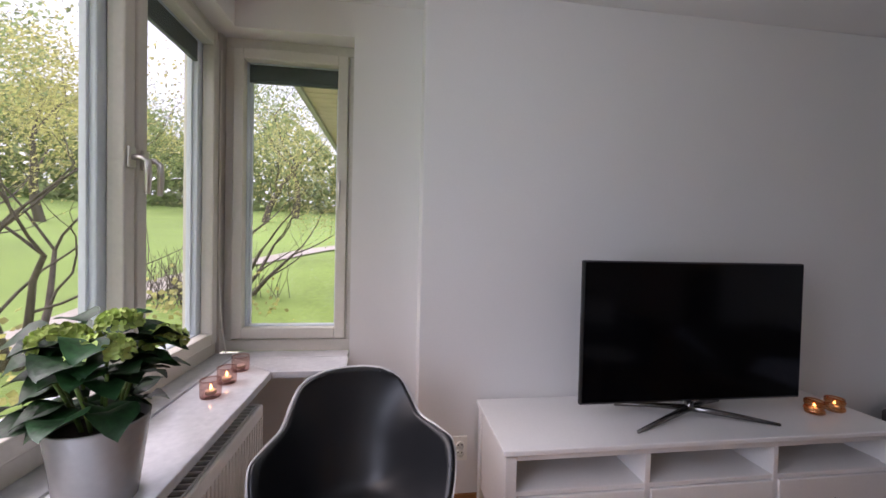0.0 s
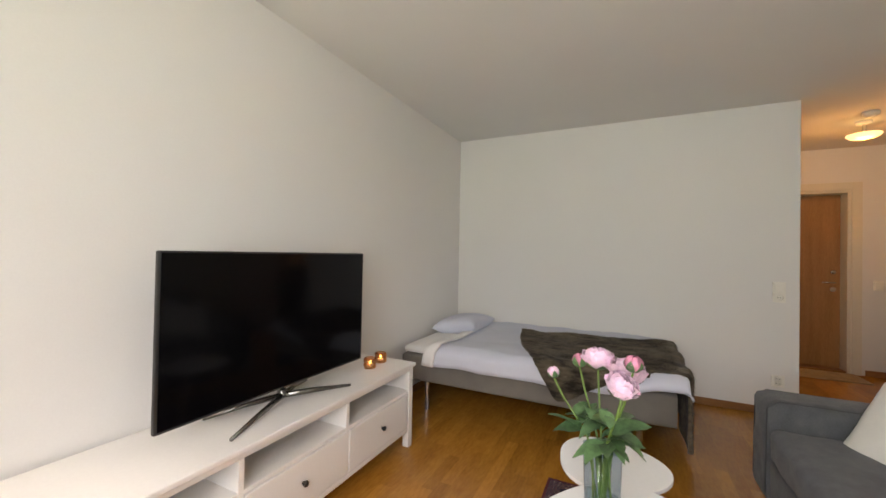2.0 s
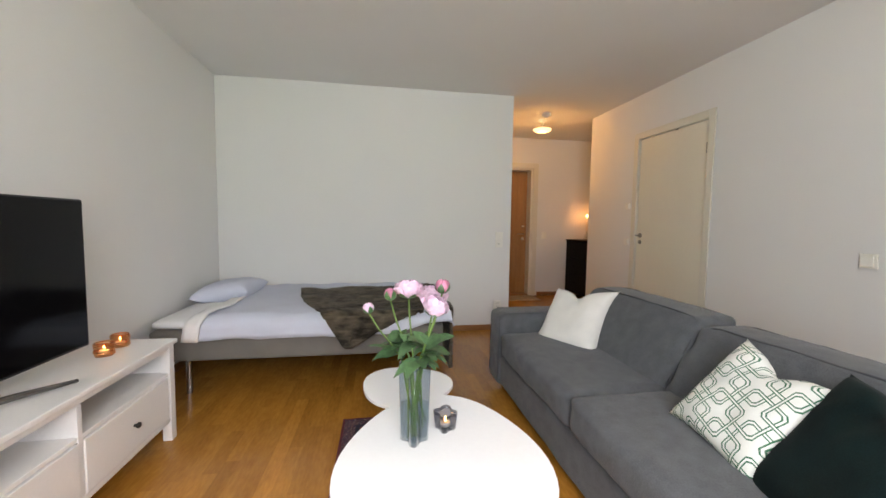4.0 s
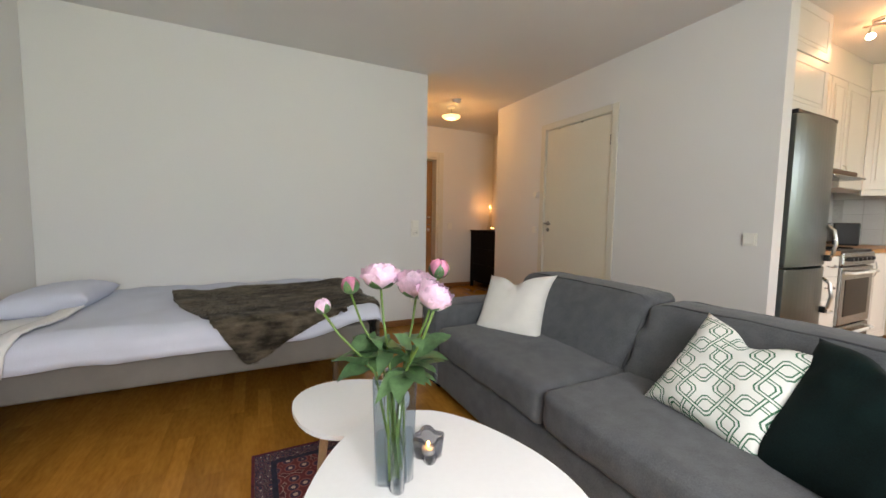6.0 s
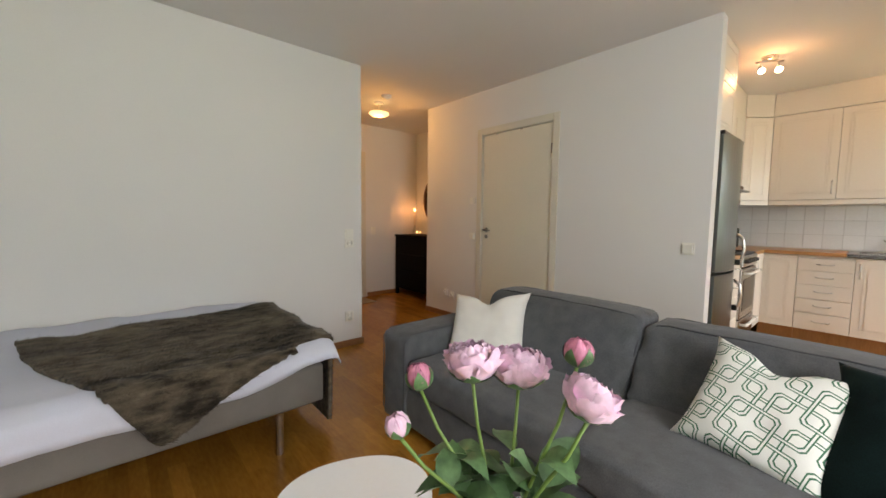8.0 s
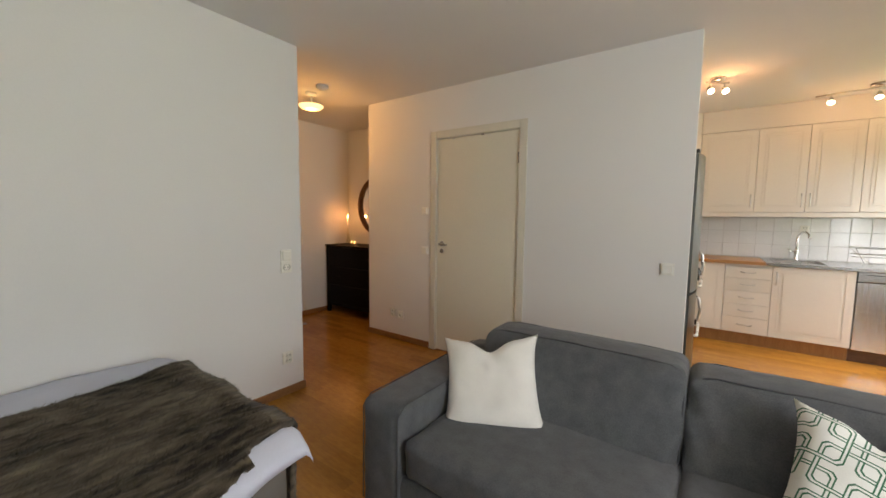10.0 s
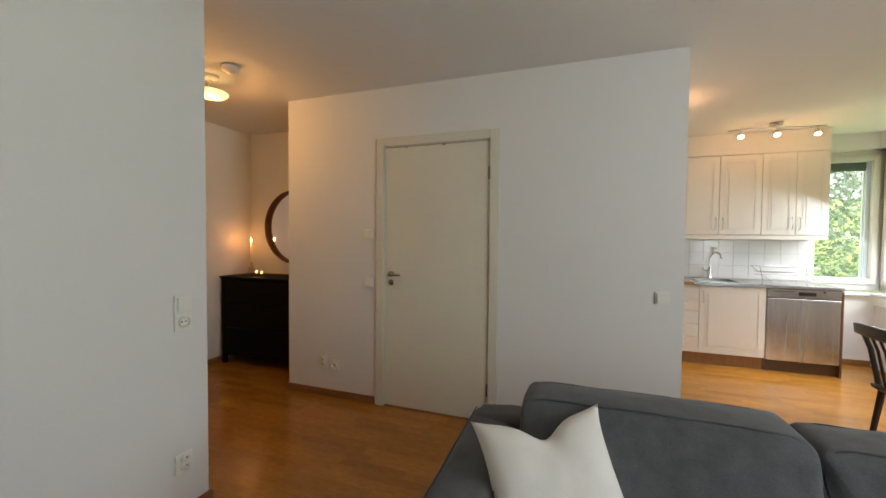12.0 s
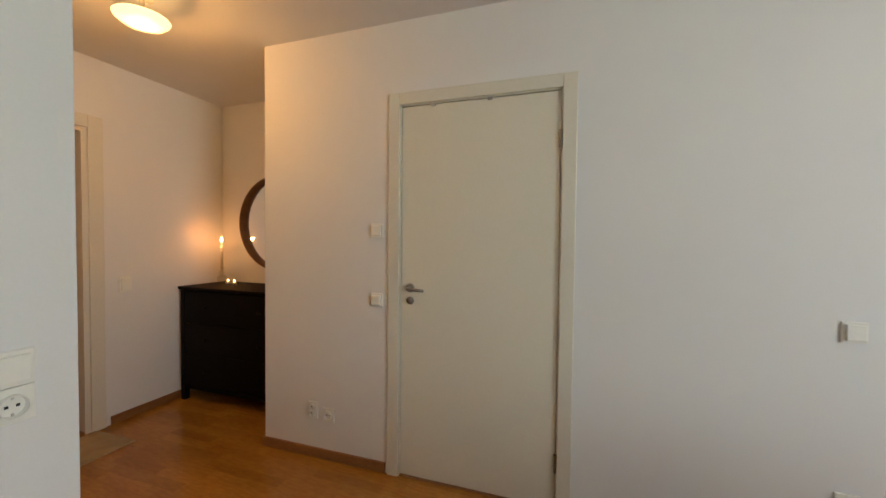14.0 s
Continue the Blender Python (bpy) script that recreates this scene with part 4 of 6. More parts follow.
box(-0.768, 0.3855, 0, 0.768, 0.398, 0.008, bm=bm)
box(-0.768, -0.385, 0, -0.7555, 0.385, 0.008, bm=bm)
box(0.7555, -0.385, 0, 0.768, 0.385, 0.008, bm=bm)
part("selvedge", bm, mat("dark_red_selvedge", (0.11, 0.016, 0.02), 0.95, var=0.3, scale=30, fine=300, bump=0.4), rug, "dark red edge")
bm = box(-0.692, -0.322, 0, 0.692, -0.30, 0.008)
box(-0.692, 0.30, 0, 0.692, 0.322, 0.008, bm=bm)
box(-0.692, -0.30, 0, -0.67, 0.30, 0.008, bm=bm)
box(0.67, -0.30, 0, 0.692, 0.30, 0.008, bm=bm)
part("guard_stripe", bm, RUGLINE, rug, "navy stripe")

TZ = 0.455


def wave_outline(r, turn, deep=0.2, n=60, lobes=4):
    return [(r * (1 + deep * math.cos(lobes * a + turn) + 0.08 * math.cos(2 * a)) * math.cos(a), r * (1 + deep * math.cos(lobes * a + turn) + 0.08 * math.cos(2 * a)) * math.sin(a)) for a in [2 * math.pi * k / n for k in range(n)]]


def wavy_vessel(r0, r1, height, wall, turn, deep, lobes=4, floor=0.012):
    bm = bmesh.new()
    rings = []
    for r, z in ((r0, 0.001), (r0 * 0.5 + r1 * 0.5, height * 0.5), (r1, height), (r1 - wall, height), (r1 - wall * 1.1, height - 0.012)):
        rings.append([bm.verts.new((x, y, z)) for x, y in wave_outline(r, turn, deep, 60, lobes)])
    for a, b in zip(rings, rings[1:]):
        for k in range(60):
            bm.faces.new((a[k], a[(k + 1) % 60], b[(k + 1) % 60], b[k]))
    bm.faces.new(rings[0][::-1])
    return bm


VX, VY = 1.183, 0.014
vase = thing("vase", (VX, VY, TZ), "tall wavy smoke-grey glass vase half full of water", "vase")
part("glass", wavy_vessel(0.038, 0.044, 0.257, 0.004, 0.6, 0.27), SMOKE, vase, "", True)
bm = prism(wave_outline(0.0375, 0.6, 0.25), 0.0135, 0.125)
part("water", bm, WATER, vase, "clear water")
bowl = thing("candle_holder", (1.236, -0.098, TZ), "small wavy dark grey glass tealight bowl, lit", "candle holder")
part("glass", wavy_vessel(0.032, 0.037, 0.060, 0.0035, 1.2, 0.2, 4), SMOKE2, bowl, "", True)
part("candle", lathe([(0, 0.010), (0.017, 0.010), (0.017, 0.024), (0.014, 0.023), (0, 0.023)], 20), WAX, bowl, "white tealight", True)
part("flame", lathe([(0, 0.024), (0.0035, 0.028), (0.0042, 0.032), (0.002, 0.040), (0, 0.043)], 10), FLAME, bowl, "small candle flame", True)


# ---- flowers ----
def petal(bm, m, length, width, cup, ruffle, seed, n=5):
    g = []
    for i in range(n + 1):
        row = []
        for j in range(n + 1):
            v, u = i / n, 2 * j / n - 1
            w = width * (0.25 + 0.75 * math.sin(min(v * 1.25, 1) * math.pi / 2)) * (1 if v < 0.75 else math.sqrt(max(1 - ((v - 0.75) / 0.27) ** 2, 0.05)))
            x = u * w / 2
            y = length * v
            z = cup * (v ** 2) + cup * 0.8 * u * u * v + ruffle * noise.noise(Vector((u * 3 + seed, v * 4, seed)))
            row.append(bm.verts.new(m @ Vector((x, z, y))))
        g.append(row)
    for i in range(n):
        for j in range(n):
            bm.faces.new((g[i][j], g[i + 1][j], g[i + 1][j + 1], g[i][j + 1]))


def peony(at, radius, seed, lean, openness=1.0, closed=False):
    """A full double peony: shells of overlapping ruffled petals that follow a ball about the axis lean."""
    rnd = random.Random(seed)
    up = basis(at, Vector((1, 0.1, 0)), lean)
    petals = []
    n = 6
    for ring, (count, top, rr) in enumerate(((6, 100, 1.06), (7, 118, 1.0), (8, 132, 0.92), (8, 145, 0.82), (7, 155, 0.70), (6, 165, 0.55))):
        for k in range(count):
            a0 = 2 * math.pi * k / count + ring * 0.5 + rnd.uniform(-0.15, 0.15)
            phim = radians(170 - 4 * ring) if closed else radians(min(top * (0.9 + 0.25 * (1 - openness)) + rnd.uniform(-10, 10), 172))
            wide = 2.4 / count * math.pi * rnd.uniform(0.9, 1.1)
            sd = rnd.uniform(0, 90)
            g, bm = [], bmesh.new()
            for i in range(n + 1):
                row = []
                for j in range(n + 1):
                    v, u = i / n, 2 * j / n - 1
                    phi = phim * v * (1 - 0.16 * u * u * v + 0.09 * v * noise.noise(Vector((u * 4 + sd, 7, sd))))
                    r = radius * rr * (1 + 0.27 * noise.noise(Vector((u * 3.0 + sd, v * 3.4, sd))) * v + 0.10 * v ** 6 * (ring < 2))
                    az = a0 + u * wide / 2 * (0.45 + 0.55 * math.sin(min(v * 1.5, 1) * 1.57))
                    row.append(bm.verts.new(up @ Vector((r * math.sin(phi) * math.cos(az), r * math.sin(phi) * math.sin(az), -r * math.cos(phi) * 0.92))))
                g.append(row)
            for i in range(n):
                for j in range(n):
                    bm.faces.new((g[i][j], g[i + 1][j], g[i + 1][j + 1], g[i][j + 1]))
            petals.append(bm)
    return petals


def leaf_blade(bm, base, way, length, width, droop, roll=0.0, n=7):
    """A pointed leaf with a fold along its rib, hanging by droop at its tip."""
    way = Vector(way).normalized()
    side = way.cross(Vector((0, 0, 1)))
    side = side.normalized() if side.length > 0.05 else Vector((1, 0, 0))
    side = (Matrix.Rotation(roll, 3, way) @ side)
    nrm = side.cross(way)
    rows = []
    for i in range(n + 1):
        v = i / n
        w = width * math.sin(math.pi * min(v ** 0.8, 1)) ** 0.9 / 2 + 0.0004
        c = Vector(base) + way * (length * v) + Vector((0, 0, -droop * v * v * length))
        wave = 0.06 * width * math.sin(v * 9)
        rows.append((bm.verts.new(c - side * w + nrm * (0.28 * w + wave)), bm.verts.new(c), bm.verts.new(c + side * w + nrm * (0.28 * w - wave))))
    for a, b in zip(rows, rows[1:]):
        bm.faces.new((a[0], a[1], b[1], b[0]))
        bm.faces.new((a[1], a[2], b[2], b[1]))


HEADS = [((1.241, 0.032, 0.951), 0.040, "peony", 11), ((1.208, -0.048, 0.933), 0.044, "peony", 12), ((1.074, -0.036, 0.926), 0.035, "half", 13),
         ((1.110, -0.061, 0.972), 0.021, "bud", 14), ((1.303, 0.091, 0.913), 0.021, "bud", 15), ((1.258, 0.164, 0.876), 0.017, "bud", 16)]
for (hx, hy, hz), r, kind, seed in HEADS:
    rnd = random.Random(seed)
    foot = Vector((VX + rnd.uniform(-0.022, 0.022), VY + rnd.uniform(-0.022, 0.022), TZ + 0.018))
    rim = Vector((VX + (hx - VX) * 0.28 + rnd.uniform(-0.008, 0.008), VY + (hy - VY) * 0.28 + rnd.uniform(-0.008, 0.008), 0.718))
    head = Vector((hx, hy, hz - r * 0.8))
    mid = rim.lerp(head, 0.55) + Vector(((hx - VX) * 0.10, (hy - VY) * 0.10, 0.012))
    lean = (head - mid).normalized() * 0.6 + Vector((0, 0, 0.6))
    fl = thing("peony", tuple(foot), "pink peony in full bloom in the grey vase" if kind == "peony" else ("half-open pink peony in the grey vase" if kind == "half" else "closed pink peony bud in the grey vase"), "flower", "peonies in the vase")
    bm = tube([foot, foot.lerp(rim, 0.5), rim, rim.lerp(mid, 0.5) + Vector((0, 0, 0.004)), mid, head], [0.0032, 0.0032, 0.0032, 0.003, 0.0028, 0.003], 8)
    inv = Matrix.Translation(-foot)
    bmesh.ops.transform(bm, verts=list(bm.verts), matrix=inv)
    part("stem", bm, STEM, fl, "", True)
    for k in range(2):           # leafy side shoots in the water
        low = foot + Vector((rnd.uniform(-0.02, 0.02), rnd.uniform(-0.02, 0.02), rnd.uniform(0, 0.02)))
        high = Vector((VX + rnd.uniform(-0.03, 0.03), VY + rnd.uniform(-0.03, 0.03), 0.722))
        bm = tube([low, low.lerp(high, 0.5) + Vector((rnd.uniform(-0.004, 0.004), 0, 0)), high], 0.0028, 7)
        bmesh.ops.transform(bm, verts=list(bm.verts), matrix=inv)
        part("side_stem", bm, STEM, fl, "", True)
    if kind == "bud":
        petals = peony((hx, hy, hz), r, seed, lean, 1.0, True)
    else:
        petals = peony((hx, hy, hz), r, seed, lean if kind == "peony" else Vector((-0.25, -0.35, 0.75)), 1.0 if kind == "peony" else 0.62)
    for bm in petals:
        bmesh.ops.transform(bm, verts=list(bm.verts), matrix=inv)
        part("petal", bm, DEEPPINK if kind == "bud" and seed != 16 else PINK, fl, "", True)
    cup = basis((hx, hy, hz), Vector((1, 0.1, 0)), lean)
    for k in range(5):           # broad sepals that hug the flower from below
        bm = bmesh.new()
        a0, reach = k * 1.2566 + seed, rnd.uniform(1.75, 2.25) if kind == "bud" else rnd.uniform(0.9, 1.25)
        rows = []
        for i in range(8):
            v = i / 7
            phi, half = 0.08 + reach * v, 0.62 * (1 - v ** 2.5) + 0.02
            rr = r * (1.10 + 0.05 * v)
            rows.append([bm.verts.new(cup @ Vector((rr * math.sin(phi) * math.cos(a0 + e), rr * math.sin(phi) * math.sin(a0 + e), -rr * math.cos(phi) * 0.92))) for e in (-half, 0, half)])
        for a, b in zip(rows, rows[1:]):
            bm.faces.new((a[0], a[1], b[1], b[0]))
            bm.faces.new((a[1], a[2], b[2], b[1]))
        bmesh.ops.transform(bm, verts=list(bm.verts), matrix=inv)
        part("sepal", bm, LEAF2, fl, "green sepal", True)
    count = 9 if kind == "peony" else 6
    for k in range(count):
        tt = rnd.uniform(0.0, 0.62)
        p = rim.lerp(mid, tt)
        a = rnd.uniform(0, 6.283)
        bm = bmesh.new()
        up = rnd.uniform(0.15, 1.1)
        w = Vector((math.cos(a) + (hx - VX) * 4, math.sin(a) + (hy - VY) * 4, up))
        leaf_blade(bm, p, w, rnd.uniform(0.07, 0.125), rnd.uniform(0.036, 0.058), rnd.uniform(0.15, 0.75), rnd.uniform(-0.5, 0.5))
        bmesh.ops.transform(bm, verts=list(bm.verts), matrix=inv)
        part("leaf", bm, LEAF2, fl, "", True)

# ---- hydrangea on the sill ----
plant = thing("potted_hydrangea", (-0.735, 0.80, 0.70), "lime-green hydrangea in a pale grey pot on the sill", "potted plant")
part("pot", lathe([(0, 0), (0.068, 0), (0.072, 0.004), (0.094, 0.185), (0.095, 0.19), (0.090, 0.19), (0.088, 0.165), (0, 0.165)], 40), POT, plant, "pale grey tapered pot", True)
part("soil", lathe([(0, 0.172), (0.05, 0.172), (0.087, 0.166)], 24), SOIL, plant, "dark soil", True)
rnd = random.Random(21)
for k in range(9):
    a = k * 0.7
    bm = tube([(0.03 * math.cos(a), 0.03 * math.sin(a), 0.17), (0.05 * math.cos(a), 0.06 * math.sin(a), 0.25), (0.07 * math.cos(a), 0.09 * math.sin(a), 0.31)], 0.004, 6)
    part("stem", bm, STEM, plant, "", True)
for k in range(64):
    a = rnd.uniform(0, 6.283)
    z = rnd.uniform(0.19, 0.40)
    rr = rnd.uniform(0.02, 0.085)
    bm = bmesh.new()
    leaf_blade(bm, (rr * math.cos(a), rr * math.sin(a) * 1.15, z), (math.cos(a), math.sin(a) * 1.15, rnd.uniform(0.0, 0.6)), rnd.uniform(0.07, 0.11), rnd.uniform(0.07, 0.10), rnd.uniform(0.2, 0.65), rnd.uniform(-0.35, 0.35))
    part("leaf", bm, LEAF, plant, "", True)
for cx, cy, cz, r in ((0.055, -0.075, 0.355, 0.05), (-0.035, -0.055, 0.375, 0.046), (0.095, 0.075, 0.345, 0.042), (0.03, 0.02, 0.40, 0.036)):
    bm = bmesh.new()
    for k in range(46):
        d = Vector((rnd.gauss(0, 1), rnd.gauss(0, 1), abs(rnd.gauss(0, 1)) * 0.8 + 0.05)).normalized()
        m = basis(Vector((cx, cy, cz)) + Vector((d.x * r, d.y * r, d.z * r * 0.75)), d.orthogonal(), d)
        for q in range(4):
            petal(bm, m @ pose(0, 0, 0, 0, 0, q * 90) @ pose(0, 0.001, 0, -72, 0, 0), 0.017, 0.017, -0.002, 0.004, k + q, 2)
    part("flower_head", bm, LIME, plant, "pale lime-green flower head", True)

# ---- shell chair ----
chair = thing("armchair", (-0.186, 1.10, 0), "black leatherette shell armchair with a white rim", "chair", turn=190)
SHELL = [(0.0, 0.225, 0.405, 0.215, 0.02, 0.0), (0.25, 0.05, 0.385, 0.285, 0.16, 0.10), (0.5, -0.12, 0.40, 0.305, 0.245, 0.19), (0.64, -0.185, 0.50, 0.28, 0.155, 0.17), (0.76, -0.22, 0.60, 0.238, 0.065, 0.11), (0.88, -0.245, 0.71, 0.214, 0.005, 0.06), (0.96, -0.257, 0.78, 0.178, -0.008, 0.035), (1.0, -0.261, 0.808, 0.115, -0.012, 0.02)]


def shell_point(u, v, grow=0.0, off=0.0):
    for k, (a, b) in enumerate(zip(SHELL, SHELL[1:])):
        if v <= b[0] + 1e-9:
            f = (v - a[0]) / (b[0] - a[0])
            before, after = SHELL[max(k - 1, 0)], SHELL[min(k + 2, len(SHELL) - 1)]
            row = []
            for i in range(1, 6):      # cubic through the rows
                ma = (b[i] - before[i]) / (b[0] - before[0]) * (b[0] - a[0])
                mb = (after[i] - a[i]) / (after[0] - a[0]) * (b[0] - a[0])
                row.append((2 * f ** 3 - 3 * f * f + 1) * a[i] + (f ** 3 - 2 * f * f + f) * ma + (3 * f * f - 2 * f ** 3) * b[i] + (f ** 3 - f * f) * mb)
            cy, cz, w, lift, fwd = row
            break
    s = 2 * u - 1
    nb = Vector((0, 1, 0)) * min(max((v - 0.35) * 3, 0), 1) + Vector((0, 0, 1)) * (1 - min(max((v - 0.35) * 3, 0), 1))
    p = Vector((s * (w + grow), cy + fwd * abs(s) ** 2.2, cz + lift * abs(s) ** 2.6))
    return p + nb * off + Vector((-s * off, 0, 0))


ob = part("shell", surface(41, 41, lambda u, v: shell_point(u, v, 0.001, -0.004) + Vector((0, 0, 0.004 if v > 0.96 else 0))), WHITESHELL, chair, "white moulded shell", True)
sol = ob.modifiers.new("thickness", "SOLIDIFY")
sol.thickness, sol.offset = 0.004, 0
ob = part("upholstery", surface(41, 41, lambda u, v: shell_point(u, v, 0.0, 0.006)), BLACKLEATHER, chair, "black padded lining", True)
sol = ob.modifiers.new("thickness", "SOLIDIFY")
sol.thickness, sol.offset = 0.014, 0
for sx, sy in ((-1, -1), (1, -1), (-1, 1), (1, 1)):
    part("leg", tube([(sx * 0.13, sy * 0.10 - 0.02, 0.385), (sx * 0.22, sy * 0.20 - 0.02, 0.0)], [0.014, 0.010], 10), PALEWOOD, chair, "round wooden leg", True)


# ---- hall: chest of drawers, mirror, candle, lamp ----
chest = thing("chest_of_drawers", (5.165, -2.86, 0), "black-brown wooden chest of drawers in the hall", "chest of drawers", turn=180)
part("top", box(-0.555, -0.012, 0.905, 0.565, 0.425, 0.927, 0.004), BLACKWOOD, chest)
for sx in (-0.525, 0.525):
    part("side_panel", box(sx - 0.012, 0.012, 0.12, sx + 0.012, 0.415, 0.904, 0.002), BLACKWOOD, chest)
    for yy in (0.003, 0.37):
        part("leg", box(sx - 0.02, yy, 0.0, sx + 0.02, yy + 0.045, 0.902, 0.003), BLACKWOOD, chest)
part("back_panel", box(-0.51, 0.405, 0.12, 0.51, 0.413, 0.90), BLACKWOOD, chest)
part("bottom_rail", box(-0.503, 0.01, 0.095, 0.503, 0.035, 0.135, 0.003), BLACKWOOD, chest)
for z0, z1 in ((0.14, 0.385), (0.392, 0.635), (0.642, 0.895)):
    dr = part("drawer", box(-0.50, 0.004, z0, 0.50, 0.028, z1, 0.004), BLACKWOOD, chest, "black-brown drawer front")
    for kx in (-0.27, 0.27):
        bm = lathe([(0, 0.024), (0.012, 0.022), (0.014, 0.015), (0.007, 0.006), (0.007, 0), (0, 0)], 14)
        bmesh.ops.transform(bm, verts=list(bm.verts), matrix=pose(kx, 0.004, (z0 + z1) / 2, 90))
        part("knob", bm, BLACKWOOD, dr, "", True)

mirror = thing("round_mirror", (5.085, YM, 1.455), "round wall mirror with a deep walnut rim", "mirror")
bm = lathe([(0.405, 0.002), (0.405, 0.065), (0.393, 0.065), (0.382, 0.03), (0.382, 0.002)], 72)
bmesh.ops.transform(bm, verts=list(bm.verts), matrix=pose(0, 0, 0, -90))
part("rim", bm, WALNUT, mirror, "deep walnut rim", True)
bm = lathe([(0.381, 0.018), (0, 0.018)], 72)
bmesh.ops.transform(bm, verts=list(bm.verts), matrix=pose(0, 0, 0, -90))
part("mirror_glass", bm, MIRROR, mirror, "mirror glass")

stick = thing("candlestick", (5.574, -3.13, 0.927), "clear glass candlestick with a lit white candle", "candlestick")
part("holder", lathe([(0, 0), (0.042, 0), (0.044, 0.008), (0.032, 0.03), (0.034, 0.06), (0.016, 0.085), (0.02, 0.10), (0.012, 0.12), (0.016, 0.14), (0, 0.14)], 24), CLEAR, stick, "clear glass holder", True)
part("candle", tube([(0, 0, 0.132), (0, 0, 0.35)], [0.011, 0.008], 14), WAX, stick, "slim white candle", True)
part("flame", lathe([(0, 0.355), (0.007, 0.368), (0.008, 0.378), (0.004, 0.398), (0, 0.408)], 12), FLAME, stick, "candle flame", True)
for x, y in ((5.47, -3.10), (5.37, -3.07)):
    tealight("candle_holder", (x, y, 0.927), 0, CLEAR, "small clear glass tealight on the chest", None, 0.035, 0.028)["group"] = "hall tealights"

hl = thing("ceiling_light", (4.714, -1.947, 2.39), "lit round glass ceiling light in the hall", "ceiling light")
part("shade", lathe([(0, -0.034), (0.05, -0.032), (0.09, -0.022), (0.112, -0.004), (0.116, 0.004), (0.112, 0.008), (0.08, -0.010), (0, -0.020)], 40), LAMPGLASS, hl, "glowing frosted glass bowl", True)
part("stem", tube([(0, 0, -0.02), (0, 0, 0.128)], 0.012, 12), NICKEL, hl, "", True)
part("ceiling_cup", lathe([(0, 0.095), (0.05, 0.10), (0.055, 0.1295), (0, 0.1295)], 24), WHITEPLASTIC, hl, "", True)
sm = thing("smoke_detector", (4.453, -1.882, H), "white round smoke detector on the ceiling", "smoke detector")
part("body", lathe([(0, -0.046), (0.028, -0.046), (0.034, -0.036), (0.052, -0.030), (0.056, -0.002), (0, -0.002)], 28), WHITEPLASTIC, sm, "", True)


# ---- switches and sockets ----
def plate(kind, at, turn, label, w=0.082, h=0.082):
    """A wall plate; local -y faces the room."""
    t = thing("wall_socket" if kind != "switch" else "light_switch", at, label, "socket" if kind != "switch" else "switch", turn=turn)
    part("plate", box(-w / 2, -0.0102, -h / 2, w / 2, -0.001, h / 2, 0.002), WHITEPLASTIC, t)
    if kind == "switch":
        part("rocker", box(-w / 2 + 0.010, -0.021, -h / 2 + 0.010, w / 2 - 0.010, -0.011, h / 2 - 0.010, 0.003), WHITEPLASTIC, t)
    else:
        zs = (0,) if kind == "single" else ((0.019, -0.019) if kind == "double" else (0,))
        for z in zs:
            r = 0.023 if kind == "single" else 0.0165
            bm = lathe([(r + 0.0035, 0.0), (r + 0.003, 0.013), (r + 0.0008, 0.014), (r - 0.001, 0.0005), (0, 0.0005)], 24)
            bmesh.ops.transform(bm, verts=list(bm.verts), matrix=pose(0, -0.0105, z, 90))
            part("well", bm, WHITEPLASTIC, t)
            for k in (-1, 1):
                part("earth_clip", box(-0.002, -0.0150, z + k * (r - 0.004) - 0.003, 0.002, -0.0112, z + k * (r - 0.004) + 0.003), NICKEL, t)
            # pin holes are near-black blocks on the well, shade put into the colour
            for k in (-1, 1):
                part("hole", box(k * 0.0095 - 0.003, -0.0132, z - 0.003, k * 0.0095 + 0.003, -0.0112, z + 0.003), HOLESHADE, t)
    return t


plate("single", (XE, -1.138, 0.948), -90, "white single wall socket below a switch")
plate("switch", (XE, -1.138, 1.031), -90, "white light switch above a socket")
plate("double", (XE, -1.135, 0.280), -90, "white double wall socket near the floor", 0.082, 0.09)
plate("switch", (1.659, YD, 0.986), 180, "white light switch near the kitchen opening")
plate("switch", (3.748, YD, 1.377), 180, "white switch beside the cream door", 0.075, 0.075)
plate("switch", (3.747, YD, 0.986), 180, "white light switch below another beside the door", 0.075, 0.075)
plate("double", (4.175, YD, 0.29), 180, "white double socket near the floor beside the door", 0.065, 0.10)
plate("single", (4.065, YD, 0.275), 180, "white aerial socket beside another socket", 0.075, 0.082)
plate("double", (1.662, YD, 0.288), 180, "white double socket behind the sofa", 0.075, 0.11)
plate("double", (0.265, YN, 0.290), 0, "white double socket beside the television bench", 0.072, 0.12)
plate("switch", (XF, -2.49, 0.985), -90, "white light switch beside the entrance door", 0.08, 0.11)
pipe = thing("hall_cable", (XF - 0.012, YM + 0.012, 0.06), "thin painted cable in the hall corner", "cable")
part("cable", tube([(0, 0, 0.9), (0, 0, H - 0.08)], 0.006, 8), WALL, pipe)
rail = thing("curtain_rail", (-0.80, 1.72, H), "dark metal curtain rail end at the ceiling", "curtain rail")
part("rail", box(-0.035, -2.3, -0.03, -0.015, 0.02, -0.002, 0.003), NICKEL, rail)
part("end_hook", tube([(-0.02, 0.0, -0.03), (0.0, 0.02, -0.05), (0.02, 0.03, -0.085)], 0.006, 8), NICKEL, rail)
part("end_hook", tube([(-0.02, 0.0, -0.03), (0.015, 0.0, -0.05), (0.035, 0.01, -0.08)], 0.005, 8), NICKEL, rail)


